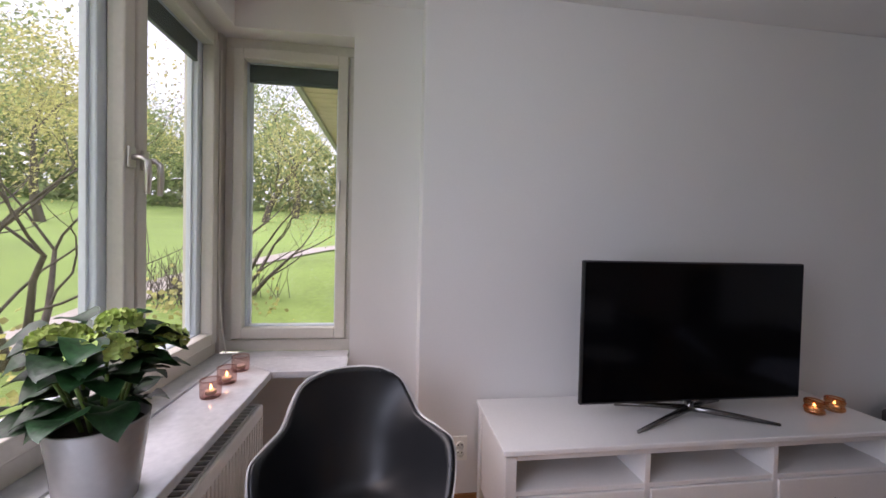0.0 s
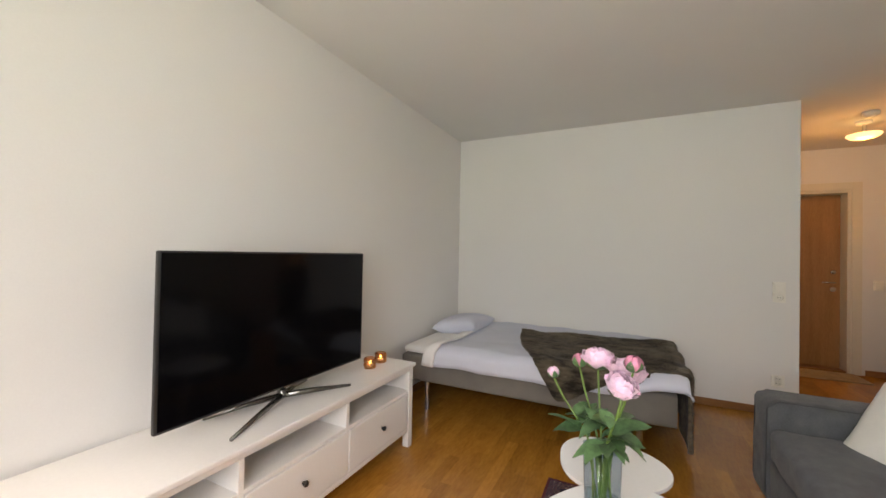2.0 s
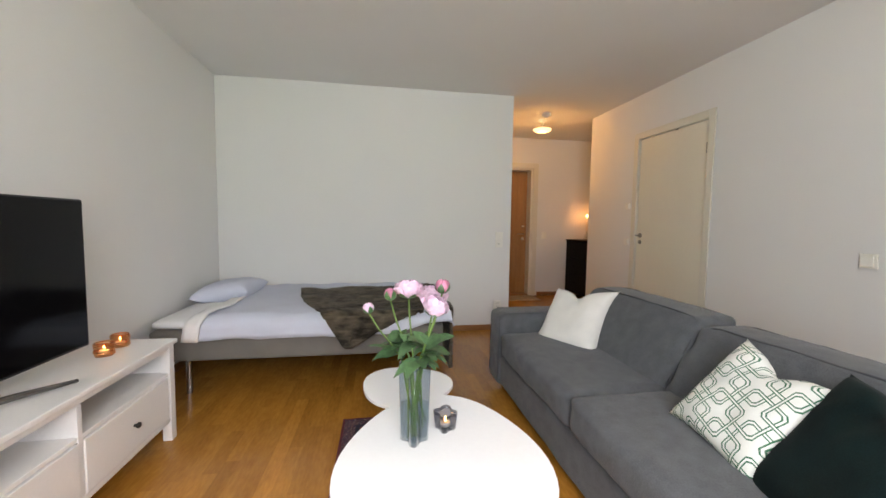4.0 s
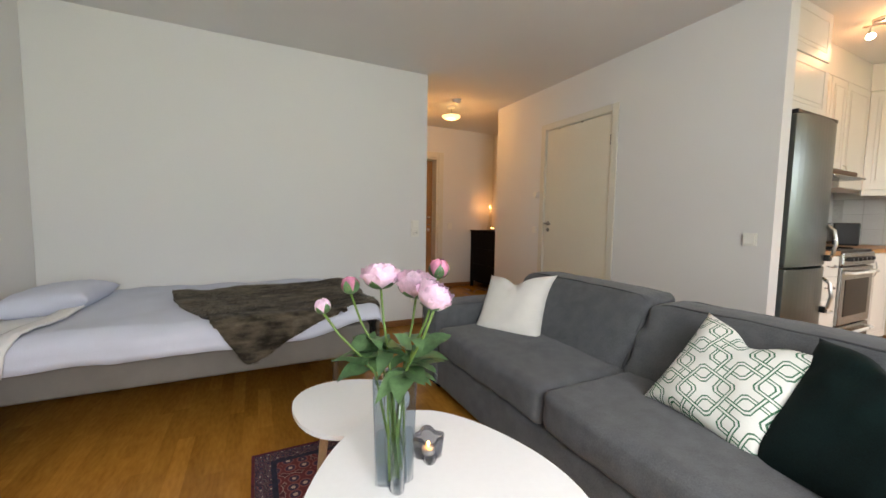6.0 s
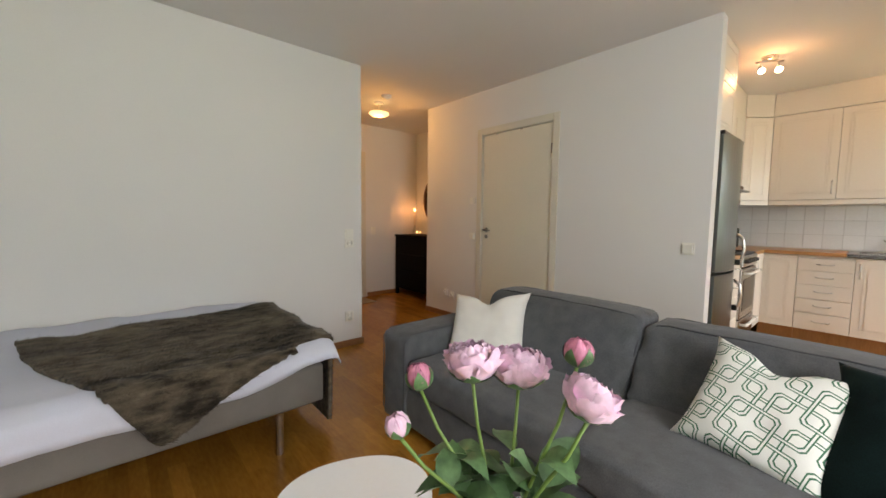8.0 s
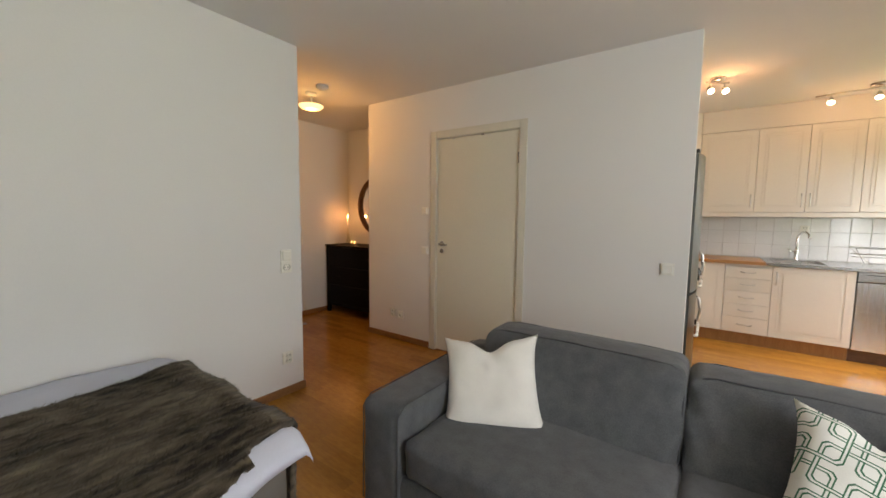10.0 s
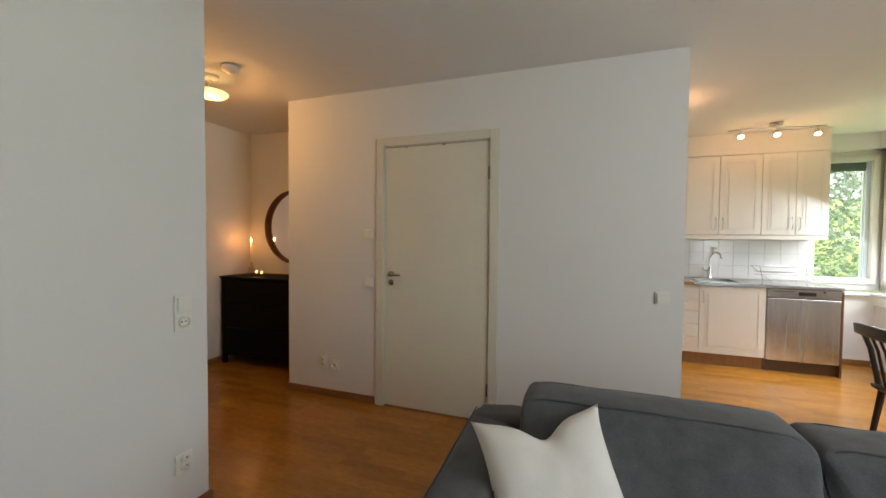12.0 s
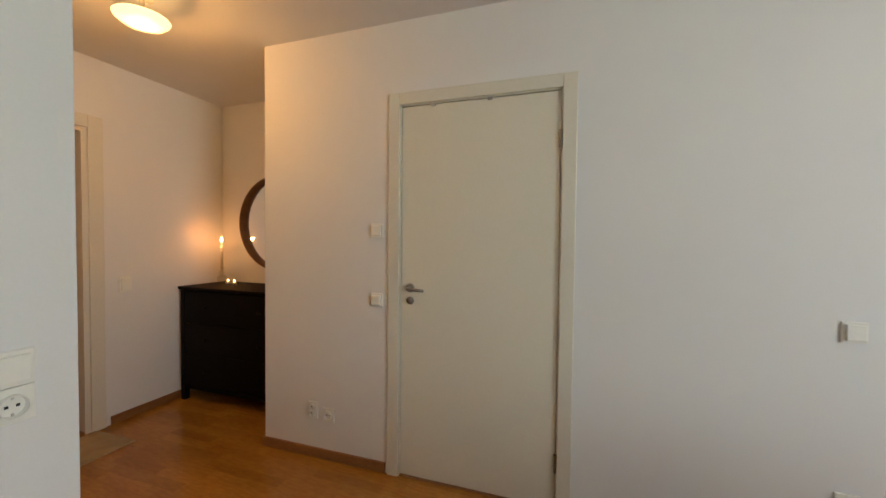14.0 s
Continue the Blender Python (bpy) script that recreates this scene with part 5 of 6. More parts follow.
# ---- kitchen ----
def front(parent, name, x0, x1, z0, z1, handle="", panel=True, y=0.0):
    """A cabinet front with a raised panel, facing local -y; handle: l, r (upright bow) or h (level bow), t/b: at the top or the bottom."""
    g = 0.0015
    d = part(name, box(x0 + g, y, z0 + g, x1 - g, y + 0.019, z1 - g, 0.003), KITCHENWHITE, parent)
    if panel and x1 - x0 > 0.2 and z1 - z0 > 0.3:
        m = 0.055
        bm = bmesh.new()
        for a, b, c, e in ((x0 + m, x0 + m + 0.010, z0 + m, z1 - m), (x1 - m - 0.010, x1 - m, z0 + m, z1 - m), (x0 + m + 0.010, x1 - m - 0.010, z0 + m, z0 + m + 0.010), (x0 + m + 0.010, x1 - m - 0.010, z1 - m - 0.010, z1 - m)):
            box(a, y - 0.0028, c, b, y - 0.0005, e, 0.0015, bm=bm, seg=1)
        part("moulding", bm, KITCHENWHITE, d)
        part("raised_panel", box(x0 + m + 0.028, y - 0.0035, z0 + m + 0.028, x1 - m - 0.028, y - 0.0005, z1 - m - 0.028, 0.002), KITCHENWHITE, d)
    if handle:
        if "h" in handle:
            c, z = (x0 + x1) / 2, (z0 + z1) / 2 + 0.008
            pts = [(c - 0.06, y, z), (c - 0.052, y - 0.02, z - 0.002), (c - 0.02, y - 0.027, z - 0.006), (c + 0.02, y - 0.027, z - 0.006), (c + 0.052, y - 0.02, z - 0.002), (c + 0.06, y, z)]
        else:
            hx = x0 + 0.032 if "l" in handle else x1 - 0.032
            zb = z0 + 0.055 if "b" in handle else z1 - 0.185
            pts = [(hx, y, zb), (hx, y - 0.02, zb + 0.01), (hx, y - 0.028, zb + 0.045), (hx, y - 0.028, zb + 0.085), (hx, y - 0.02, zb + 0.12), (hx, y, zb + 0.13)]
        part("handle", tube(pts, 0.0048, 8), NICKEL, d, "satin bow handle", True)
    return d


KITCHENWHITE = mat("kitchen_white_foil", (0.73, 0.685, 0.61), 0.38, var=0.012, scale=3, fine=60, bump=0.02)


def cabinet(name, at, turn, width, depth, z0, z1, fronts, label, plinth=True):
    """A kitchen unit whose front lies at local y = 0 and whose left end is at local x = 0."""
    c = thing(name, at, label, "kitchen cabinet", turn=turn)
    part("body", box(0.001, 0.0205, z0, width - 0.001, depth, z1, 0.001), KITCHENWHITE, c)
    for kind, x0, x1, a, b, h in fronts:
        front(c, kind, x0, x1, a, b, h)
    if plinth and z0 < 0.3:
        part("plinth", box(0.0, 0.06, 0.001, width, 0.078, z0 - 0.001), OAKDOOR, c, "brown oak plinth")
    return c


# run along the south wall, fronts at y = -4.62 (local x runs towards -x)
YF = -4.62
cabinet("base_cabinet", (1.56, YF, 0), 180, 0.28, 0.58, 0.13, 0.862, [("door", 0, 0.28, 0.132, 0.862, "")], "white corner base cabinet under the wooden worktop")
dz = [0.132, 0.30, 0.44, 0.58, 0.715, 0.836]
cabinet("drawer_cabinet", (1.279, YF, 0), 180, 0.386, 0.58, 0.13, 0.862, [("drawer", 0, 0.386, a, b, "h") for a, b in zip(dz, dz[1:])], "white base cabinet with five drawers")
cabinet("sink_cabinet", (0.893, YF, 0), 180, 0.589, 0.58, 0.13, 0.862, [("door", 0, 0.589, 0.132, 0.862, "lt")], "white sink cabinet with a single door")
# dishwasher
dw = thing("dishwasher", (0.302, YF, 0), "brushed steel dishwasher under the steel worktop", "dishwasher", turn=180)
part("body", box(0.003, 0.022, 0.12, 0.597, 0.57, 0.86), BLACKPLASTIC, dw)
part("door", box(0.003, -0.002, 0.125, 0.597, 0.021, 0.765, 0.006), STREAKSTEEL, dw, "brushed steel door")
pn = part("control_panel", box(0.003, -0.004, 0.770, 0.597, 0.021, 0.862, 0.004), STEEL, dw, "brushed steel control panel")
part("display", box(0.26, -0.0055, 0.798, 0.40, -0.0035, 0.835), BLACKPLASTIC, pn, "dark display")
for k in range(8):
    part("button", box(0.06 + k * 0.021, -0.0065, 0.832, 0.074 + k * 0.021, -0.0035, 0.840, 0.001), BLACKPLASTIC, pn)
part("badge", box(0.455, -0.0055, 0.835, 0.475, -0.0035, 0.85), BLACKPLASTIC, pn)
part("plinth", box(0.0, 0.06, 0.001, 0.60, 0.078, 0.122), WALNUT, dw, "dark brown plinth")
part("end_panel", box(0.601, 0.0, 0.0, 0.619, 0.57, 0.862, 0.002), WALNUT, dw, "brown end panel")
# worktops
wt = tagged(part("worktop", prism([(1.535, -4.60), (0.955, -4.60), (0.955, YK + 0.002), (XKE - 0.002, YK + 0.002), (XKE - 0.002, -4.15), (1.535, -4.15)], 0.866, 0.898, 0.003), COUNTERWOOD), "oiled wooden kitchen worktop", "worktop")
tagged(part("worktop", box(1.535, -3.545, 0.866, XKE - 0.002, -3.265, 0.898, 0.003), COUNTERWOOD), "short piece of wooden worktop beside the stove", "worktop")
sink = thing("steel_worktop", (0.95, -4.605, 0.866), "stainless steel worktop with a sunken sink bowl", "worktop", turn=180)
bm = box(0.0, 0.0, 0.0, 0.07, 0.60, 0.032, 0.003)
box(0.46, 0.0, 0.0, 1.262, 0.60, 0.032, 0.003, bm=bm)
box(0.07, 0.0, 0.0, 0.46, 0.08, 0.032, bm=bm)
box(0.07, 0.48, 0.0, 0.46, 0.60, 0.032, bm=bm)
part("surface", bm, STEEL, sink, "brushed steel surface")
bm = box(0.07, 0.08, -0.15, 0.46, 0.48, -0.145)
box(0.069, 0.08, -0.145, 0.072, 0.48, 0.036, bm=bm)
box(0.458, 0.08, -0.145, 0.461, 0.48, 0.036, bm=bm)
box(0.072, 0.079, -0.145, 0.458, 0.082, 0.036, bm=bm)
box(0.072, 0.478, -0.145, 0.458, 0.481, 0.036, bm=bm)
part("bowl", bm, STEEL, sink, "sunken steel bowl")
tap = thing("kitchen_tap", (0.66, -5.14, 0.898), "chrome kitchen tap with a high curved spout", "tap")
part("body", lathe([(0, 0), (0.027, 0), (0.027, 0.01), (0.019, 0.02), (0.019, 0.09), (0.022, 0.10), (0.018, 0.125), (0, 0.125)], 20), CHROME, tap, "", True)
part("spout", tube([(0, 0, 0.12), (0, 0, 0.22), (-0.005, 0.02, 0.27), (-0.025, 0.06, 0.305), (-0.05, 0.11, 0.305), (-0.065, 0.15, 0.28), (-0.07, 0.16, 0.24)], [0.011, 0.011, 0.011, 0.011, 0.011, 0.011, 0.012], 12), CHROME, tap, "curved chrome spout", True)
part("lever", tube([(0.018, 0.0, 0.085), (0.05, 0.005, 0.10), (0.075, 0.01, 0.125)], [0.008, 0.007, 0.006], 8), CHROME, tap, "chrome lever", True)
rack = thing("dish_rack", (0.02, -4.95, 0.898), "folding steel wire dish rack beside the sink", "dish rack")
for sx in (-0.20, 0.20):
    part("leg", tube([(sx - 0.06, -0.13, 0.005), (sx + 0.06, 0.10, 0.17)], 0.003, 6), CHROME, rack)
    part("leg", tube([(sx + 0.06, -0.13, 0.17), (sx - 0.06, 0.10, 0.005)], 0.003, 6), CHROME, rack)
for y, z in ((-0.13, 0.17), (0.10, 0.17), (-0.06, 0.11), (0.04, 0.11), (-0.02, 0.08)):
    part("wire", tube([(-0.26, y, z), (0.26, y, z)], 0.003, 6), CHROME, rack)
# wall cabinets, fronts at y = -4.835
edges = [1.572, 1.071, 0.671, 0.286, -0.008, -0.282]
for k, (a, b) in enumerate(zip(edges, edges[1:])):
    h = ("rb", "rb", "lb", "rb", "lb")[k]
    cabinet("wall_cabinet", (a, -4.835, 0), 180, a - b, 0.372, 1.41, 2.285, [("door", 0, a - b, 1.412, 2.283, h)], "white panelled kitchen wall cabinet", False)["group"] = "wall cabinets over the sink"
tagged(part("cabinet_cornice", box(-0.282, -4.838, 1.362, 1.572, YK + 0.004, 1.408, 0.003), KITCHENWHITE), "white light rail under the wall cabinets", "light rail")
bm = box(-0.28, -4.833, 2.2855, 1.57, YK + 0.004, H - 0.002, 0.001)
tagged(part("cabinet_filler", bm, KITCHENWHITE), "white filler panels between cabinets and ceiling", "filler panel")
tagged(part("cabinet_filler", box(1.776, -4.632, 2.2865, XKE - 0.002, -3.27, H - 0.002, 0.001), KITCHENWHITE), "white filler panels over the stove cabinets", "filler panel")
diag = thing("corner_wall_cabinet", (1.772, -4.635, 0), "white diagonal corner wall cabinet", "kitchen cabinet", turn=225)
part("body", prism([(0.001, 0.021), (0.281, 0.021), (0.50, 0.20), (0.38, 0.34), (0.14, 0.40), (-0.2, 0.2)], 1.41, 2.285), KITCHENWHITE, diag)
front(diag, "door", 0.0, 0.283, 1.412, 2.283, "")
part("rail", box(0.0, 0.0, 1.362, 0.283, 0.03, 1.408), KITCHENWHITE, diag)
part("filler", box(0.0, 0.003, 2.288, 0.283, 0.03, H - 0.002), KITCHENWHITE, diag)
# run along the east wall, fronts at x = 1.54 (local x runs towards -y)
XFR = 1.54
cabinet("wall_cabinet", (1.772, -4.152, 0), -90, 0.48, 0.365, 1.41, 2.285, [("door", 0, 0.48, 1.412, 2.283, "lb")], "white panelled kitchen wall cabinet", False)
cabinet("wall_cabinet", (1.772, -3.55, 0), -90, 0.598, 0.365, 1.56, 2.285, [("door", 0, 0.298, 1.562, 2.283, "rb"), ("door", 0.30, 0.598, 1.562, 2.283, "lb")], "white wall cabinet above the cooker hood", False)
cabinet("base_cabinet", (XFR, -4.152, 0), -90, 0.465, 0.58, 0.13, 0.862, [("door", 0, 0.465, 0.132, 0.862, "lt")], "white base cabinet beside the stove")
cabinet("drawer_cabinet", (XFR, -3.265, 0), -90, 0.28, 0.58, 0.13, 0.862, [("drawer", 0, 0.28, a, b, "h") for a, b in ((0.132, 0.36), (0.36, 0.55), (0.55, 0.71), (0.71, 0.86))], "narrow white drawer cabinet beside the stove")
tall = cabinet("fridge_cabinet", (1.595, -2.682, 0), -90, 0.58, 0.535, 1.82, H - 0.004, [("door", 0.0, 0.58, 1.825, 2.19, "lb"), ("door", 0.0, 0.58, 2.195, H - 0.006, "")], "white cabinet above the fridge", False)
part("side_panel", box(-0.016, 0.02, 0.0, 0.0, 0.53, H - 0.004), KITCHENWHITE, tall)
hood = thing("cooker_hood", (1.772, -3.55, 1.44), "slim cooker hood with a brown glass front", "cooker hood", turn=-90)
part("body", box(0.0, -0.02, 0.03, 0.598, 0.36, 0.118, 0.004), STEEL, hood)
part("front_strip", box(0.0, -0.11, 0.045, 0.598, -0.022, 0.085, 0.012), WALNUT, hood, "brown front strip")
part("visor", box(0.0, -0.16, 0.018, 0.598, 0.0, 0.032, 0.004), STEEL, hood, "thin steel visor")
# stove
stove = thing("stove", (XFR, -3.55, 0), "stainless steel stove with two oven doors", "stove", turn=-90)
part("body", box(0.003, 0.02, 0.02, 0.595, 0.57, 0.885, 0.003), STEEL, stove)
bm = box(0.003, -0.022, 0.785, 0.595, 0.03, 0.885, 0.012)
cp = part("control_panel", bm, STEEL, stove, "steel control panel")
for k in range(6):
    bm = lathe([(0, 0.026), (0.014, 0.024), (0.017, 0.004), (0.019, 0), (0, 0)], 16)
    bmesh.ops.transform(bm, verts=list(bm.verts), matrix=pose(0.09 + k * 0.083, -0.022, 0.836, 90))
    part("knob", bm, BLACKPLASTIC, cp, "dark round knob", True)
od = part("oven_door", box(0.006, -0.018, 0.335, 0.592, 0.019, 0.775, 0.006), STEEL, stove, "steel oven door")
part("oven_window", box(0.08, -0.0205, 0.40, 0.52, -0.0175, 0.68), SCREEN, od, "dark oven window")
part("handle", tube([(0.06, -0.018, 0.735), (0.065, -0.06, 0.735), (0.535, -0.06, 0.735), (0.54, -0.018, 0.735)], 0.012, 10), WHITEPLASTIC, od, "pale bar handle", True)
od = part("lower_door", box(0.006, -0.018, 0.09, 0.592, 0.019, 0.325, 0.006), STEEL, stove, "steel warming drawer")
part("handle", tube([(0.06, -0.018, 0.285), (0.065, -0.06, 0.285), (0.535, -0.06, 0.285), (0.54, -0.018, 0.285)], 0.012, 10), WHITEPLASTIC, od, "pale bar handle", True)
part("hob", box(0.0, 0.0, 0.886, 0.598, 0.575, 0.902, 0.003), BLACKPLASTIC, stove, "black glass hob")
for hx, hy in ((0.15, 0.15), (0.44, 0.15), (0.15, 0.42), (0.44, 0.42)):
    part("hot_plate", lathe([(0, 0.008), (0.085, 0.008), (0.09, 0)], 28, at=(hx, hy, 0.9025)), BLACKWOOD, stove, "", True)
# fridge
fr = thing("fridge", (1.528, -2.69, 0), "tall steel fridge-freezer with bowed doors and loop handles", "fridge", turn=-90)
part("body", box(0.004, 0.05, 0.02, 0.572, 0.60, 1.785, 0.004), FRIDGESTEEL, fr)


def bowed(z0, z1):
    def f(a):
        return -0.035 * (1 - (2 * a - 1) ** 2)
    n = 12
    out = [(0.004 + 0.568 * k / n, f(k / n)) for k in range(n + 1)] + [(0.572, 0.046), (0.004, 0.046)]
    return prism(out, z0, z1, 0.004)


for z0, z1, hz in ((0.815, 1.772, 0.86), (0.06, 0.797, 0.50)):
    d = part("door", bowed(z0, z1), FRIDGESTEEL, fr, "bowed brushed steel door")
    pts = [(0.53, -0.01, hz), (0.53, -0.05, hz + 0.02), (0.535, -0.062, hz + 0.10), (0.53, -0.05, hz + 0.19), (0.53, -0.01, hz + 0.22)]
    part("handle", tube(pts, [0.014, 0.012, 0.011, 0.011, 0.013], 10), NICKEL, d, "grey loop handle", True)
    part("handle_base", box(0.51, -0.045, hz - 0.02, 0.552, -0.005, hz + 0.022, 0.006), BLACKPLASTIC, d, "black handle base")
part("top_cap", box(0.002, -0.005, 1.774, 0.574, 0.05, 1.80, 0.006), BLACKPLASTIC, fr, "dark hinge cap")
tst = thing("toaster", (1.93, -4.80, 0.898), "dark grey and steel toaster in the corner of the worktop", "toaster", turn=30)
part("body", box(-0.085, -0.15, 0.012, 0.085, 0.15, 0.21, 0.03, seg=3), STEEL, tst, "steel sides", True)
part("end_cap", box(-0.09, -0.17, 0.005, 0.09, -0.14, 0.215, 0.012), BLACKPLASTIC, tst)
part("end_cap", box(-0.09, 0.14, 0.005, 0.09, 0.17, 0.215, 0.012), BLACKPLASTIC, tst)
# slots are near-black strips on the top, their shade painted
for k in (-0.03, 0.03):
    part("slot", box(k - 0.012, -0.11, 0.2, k + 0.012, 0.11, 0.2125), HOLESHADE, tst)
can = thing("kettle", (1.70, -3.42, 0.898), "white and steel kettle beside the fridge", "kettle", turn=140)
part("body", lathe([(0, 0), (0.07, 0), (0.072, 0.02), (0.058, 0.17), (0.05, 0.185), (0, 0.195)], 28), WHITEPLASTIC, can, "", True)
part("handle", tube([(-0.055, 0, 0.17), (-0.10, 0, 0.165), (-0.115, 0, 0.10), (-0.075, 0, 0.03)], 0.009, 8), NICKEL, can, "", True)
part("knob", lathe([(0, 0.215), (0.012, 0.212), (0.014, 0.195)], 12), BLACKPLASTIC, can, "", True)
sck = plate("double", (0.60, YK + 0.008, 1.23), 180, "white socket on the tiled kitchen wall", 0.075, 0.085)


# ceiling spots
def spot(x, y, z, aim, parent):
    d = Vector(aim).normalized()
    part("arm", tube([(x, y, z + 0.06), (x, y, z)], 0.005, 8), NICKEL, parent)
    m = basis(Vector((x, y, z)), d.orthogonal(), d)
    bm = lathe([(0, -0.03), (0.014, -0.03), (0.018, 0.0), (0.028, 0.035), (0.026, 0.035), (0.016, 0.0)], 20)
    bmesh.ops.transform(bm, verts=list(bm.verts), matrix=m)
    hd = part("spot_head", bm, NICKEL, parent, "satin spot head", True)
    bm = lathe([(0, 0.033), (0.023, 0.030), (0.0235, 0.02)], 20)
    bmesh.ops.transform(bm, verts=list(bm.verts), matrix=m)
    part("bulb", bm, BULB, hd, "lit halogen lamp", True)


trk = thing("track_light", (0.31, -4.52, H), "satin ceiling track with three lit spots over the sink", "ceiling light")
part("ceiling_cup", lathe([(0, -0.035), (0.05, -0.032), (0.06, -0.02), (0.06, -0.001), (0, -0.001)], 28), NICKEL, trk, "", True)
part("bar", tube([(0.40, -0.02, -0.045), (0.2, 0.03, -0.045), (0.0, 0.0, -0.045), (-0.2, -0.05, -0.045), (-0.42, -0.06, -0.045)], 0.007, 8), NICKEL, trk, "curved satin bar", True)
for x, y in ((0.30, 0.02), (0.005, 0.02), (-0.345, -0.05)):
    spot(x, y, -0.10, (0.1, 0.55, -0.8), trk)
clu = thing("spot_cluster", (1.46, -3.62, H), "ceiling light with lit halogen spots near the stove", "ceiling light")
part("ceiling_cup", lathe([(0, -0.03), (0.05, -0.028), (0.055, -0.001), (0, -0.001)], 24), NICKEL, clu, "", True)
part("bar", tube([(0.08, 0.06, -0.04), (0, 0, -0.04), (-0.08, -0.05, -0.04)], 0.008, 8), NICKEL, clu)
for x, y in ((0.05, 0.03), (-0.05, -0.03)):
    spot(x, y, -0.095, (-0.3, 0.6, -0.6), clu)

# dark dining chair by the kitchen window
dc = thing("dining_chair", (0.19, -2.795, 0), "dark brown wooden spindle-back chair by the window", "chair", turn=-90)
part("seat", soft_box(0.42, 0.42, 0.035, 0.0, 0.0, 0, 6, 0.015), DARKWOOD, dc, "", True).location = (-0.21, -0.21, 0.43)
for sx in (-1, 1):
    part("leg", tube([(sx * 0.17, -0.17, 0.435), (sx * 0.20, -0.20, 0)], [0.018, 0.013], 10), DARKWOOD, dc)
    part("leg", tube([(sx * 0.17, 0.17, 0.435), (sx * 0.20, 0.21, 0)], [0.018, 0.013], 10), DARKWOOD, dc)
    part("back_post", tube([(sx * 0.185, 0.18, 0.46), (sx * 0.195, 0.22, 0.68), (sx * 0.205, 0.275, 0.83)], [0.015, 0.014, 0.012], 10), DARKWOOD, dc)
for k in range(5):
    x = -0.12 + k * 0.06
    part("spindle", tube([(x, 0.185, 0.46), (x * 1.03, 0.225, 0.68), (x * 1.05, 0.268, 0.80)], 0.008, 8), DARKWOOD, dc)
bm = surface(13, 4, lambda u, v: Vector(((u - 0.5) * 0.43, 0.27 + 0.03 * (1 - (2 * u - 1) ** 2) + 0.006 * v, 0.775 + 0.06 * v + 0.012 * (1 - (2 * u - 1) ** 2) * v)))
ob = part("top_rail", bm, DARKWOOD, dc, "curved top rail", True)
sol = ob.modifiers.new("thickness", "SOLIDIFY")
sol.thickness = 0.02


# ---- outside ----
def ground_z(x, y):
    d = math.hypot(x + 0.5, y)
    return -0.55 + 0.135 * max(d - 5.0, 0) ** 1.0 * (1 if d < 45 else 45 / d) + 0.10 * noise.noise(Vector((x * 0.15, y * 0.15, 0)))


bm = bmesh.new()
radii = [0.0, 3, 5, 6.5, 8, 10, 12, 14, 17, 20, 24, 29, 35, 45, 60, 120, 600, 3000]
rows = []
for r in radii:
    rows.append([bm.verts.new((-0.5 + r * math.cos(a), r * math.sin(a), ground_z(-0.5 + r * math.cos(a), r * math.sin(a)) if r < 100 else 5.5)) for a in [2 * math.pi * k / 72 for k in range(72)]] if r else [bm.verts.new((-0.5, 0, -0.55))])
for a, b in zip(rows, rows[1:]):
    for k in range(72):
        q = [a[k % len(a)], b[k], b[(k + 1) % 72]] + ([a[(k + 1) % 72]] if len(a) > 1 else [])
        bm.faces.new(q)
structure("ground", bm, GRASS, "green spring lawn rising away from the house", True)


def ribbon(points, width, lift):
    bm = bmesh.new()
    prev = None
    for i, (x, y) in enumerate(points):
        x2, y2 = points[min(i + 1, len(points) - 1)]
        x1, y1 = points[max(i - 1, 0)]
        d = Vector((x2 - x1, y2 - y1)).normalized()
        cur = [bm.verts.new((x + s * d.y * width / 2, y - s * d.x * width / 2, ground_z(x + s * d.y * width / 2, y - s * d.x * width / 2) + lift)) for s in (-1, -0.33, 0.33, 1)]
        if prev:
            for k in range(3):
                bm.faces.new((prev[k], prev[k + 1], cur[k + 1], cur[k]))
        prev = cur
    return bm


BENDS = [Vector(p) for p in ((-7.5, -1.5), (-5.6, 3.0), (-5.1, 6.5), (-5.2, 9.6), (-3.9, 13.0), (-2.3, 15.8), (1.5, 19.5), (6.0, 22.0))]
pts = []
for i in range(len(BENDS) - 1):
    p0, p1, p2, p3 = BENDS[max(i - 1, 0)], BENDS[i], BENDS[i + 1], BENDS[min(i + 2, len(BENDS) - 1)]
    for k in range(8):
        t = k / 8
        pts.append(tuple(0.5 * (2 * p1 + (p2 - p0) * t + (2 * p0 - 5 * p1 + 4 * p2 - p3) * t * t + (3 * p1 - p0 - 3 * p2 + p3) * t ** 3)))
structure("footpath", ribbon(pts, 0.75, 0.05), PATHM, "pale gravel footpath across the lawn")
structure("gravel_strip", box(-3.2, -2.0, -0.7, -1.9, 6.0, -0.44, 0.02), PATHM, "paved strip beside the house")

# the house's own eave beyond the corner window
bm = box(-1.06, 2.3, 2.80, -1.02, 15.0, 3.02, 0.004)
structure("fascia", bm, FACADE, "grey-green eaves board")
bm = bmesh.new()
for k in range(90):
    y = 2.3 + k * 0.14
    box(-1.018, y, 2.83, 0.25, y + 0.128, 2.85, bm=bm)
structure("soffit", bm, SOFFIT, "beige boarded soffit")
structure("facade", box(0.25, 2.12, -0.7, 0.5, 15.0, 3.2), FACADE, "outer wall of the house")
structure("roof", box(-1.15, -5.5, 2.9, 6.2, 15, 3.1), FACADE)


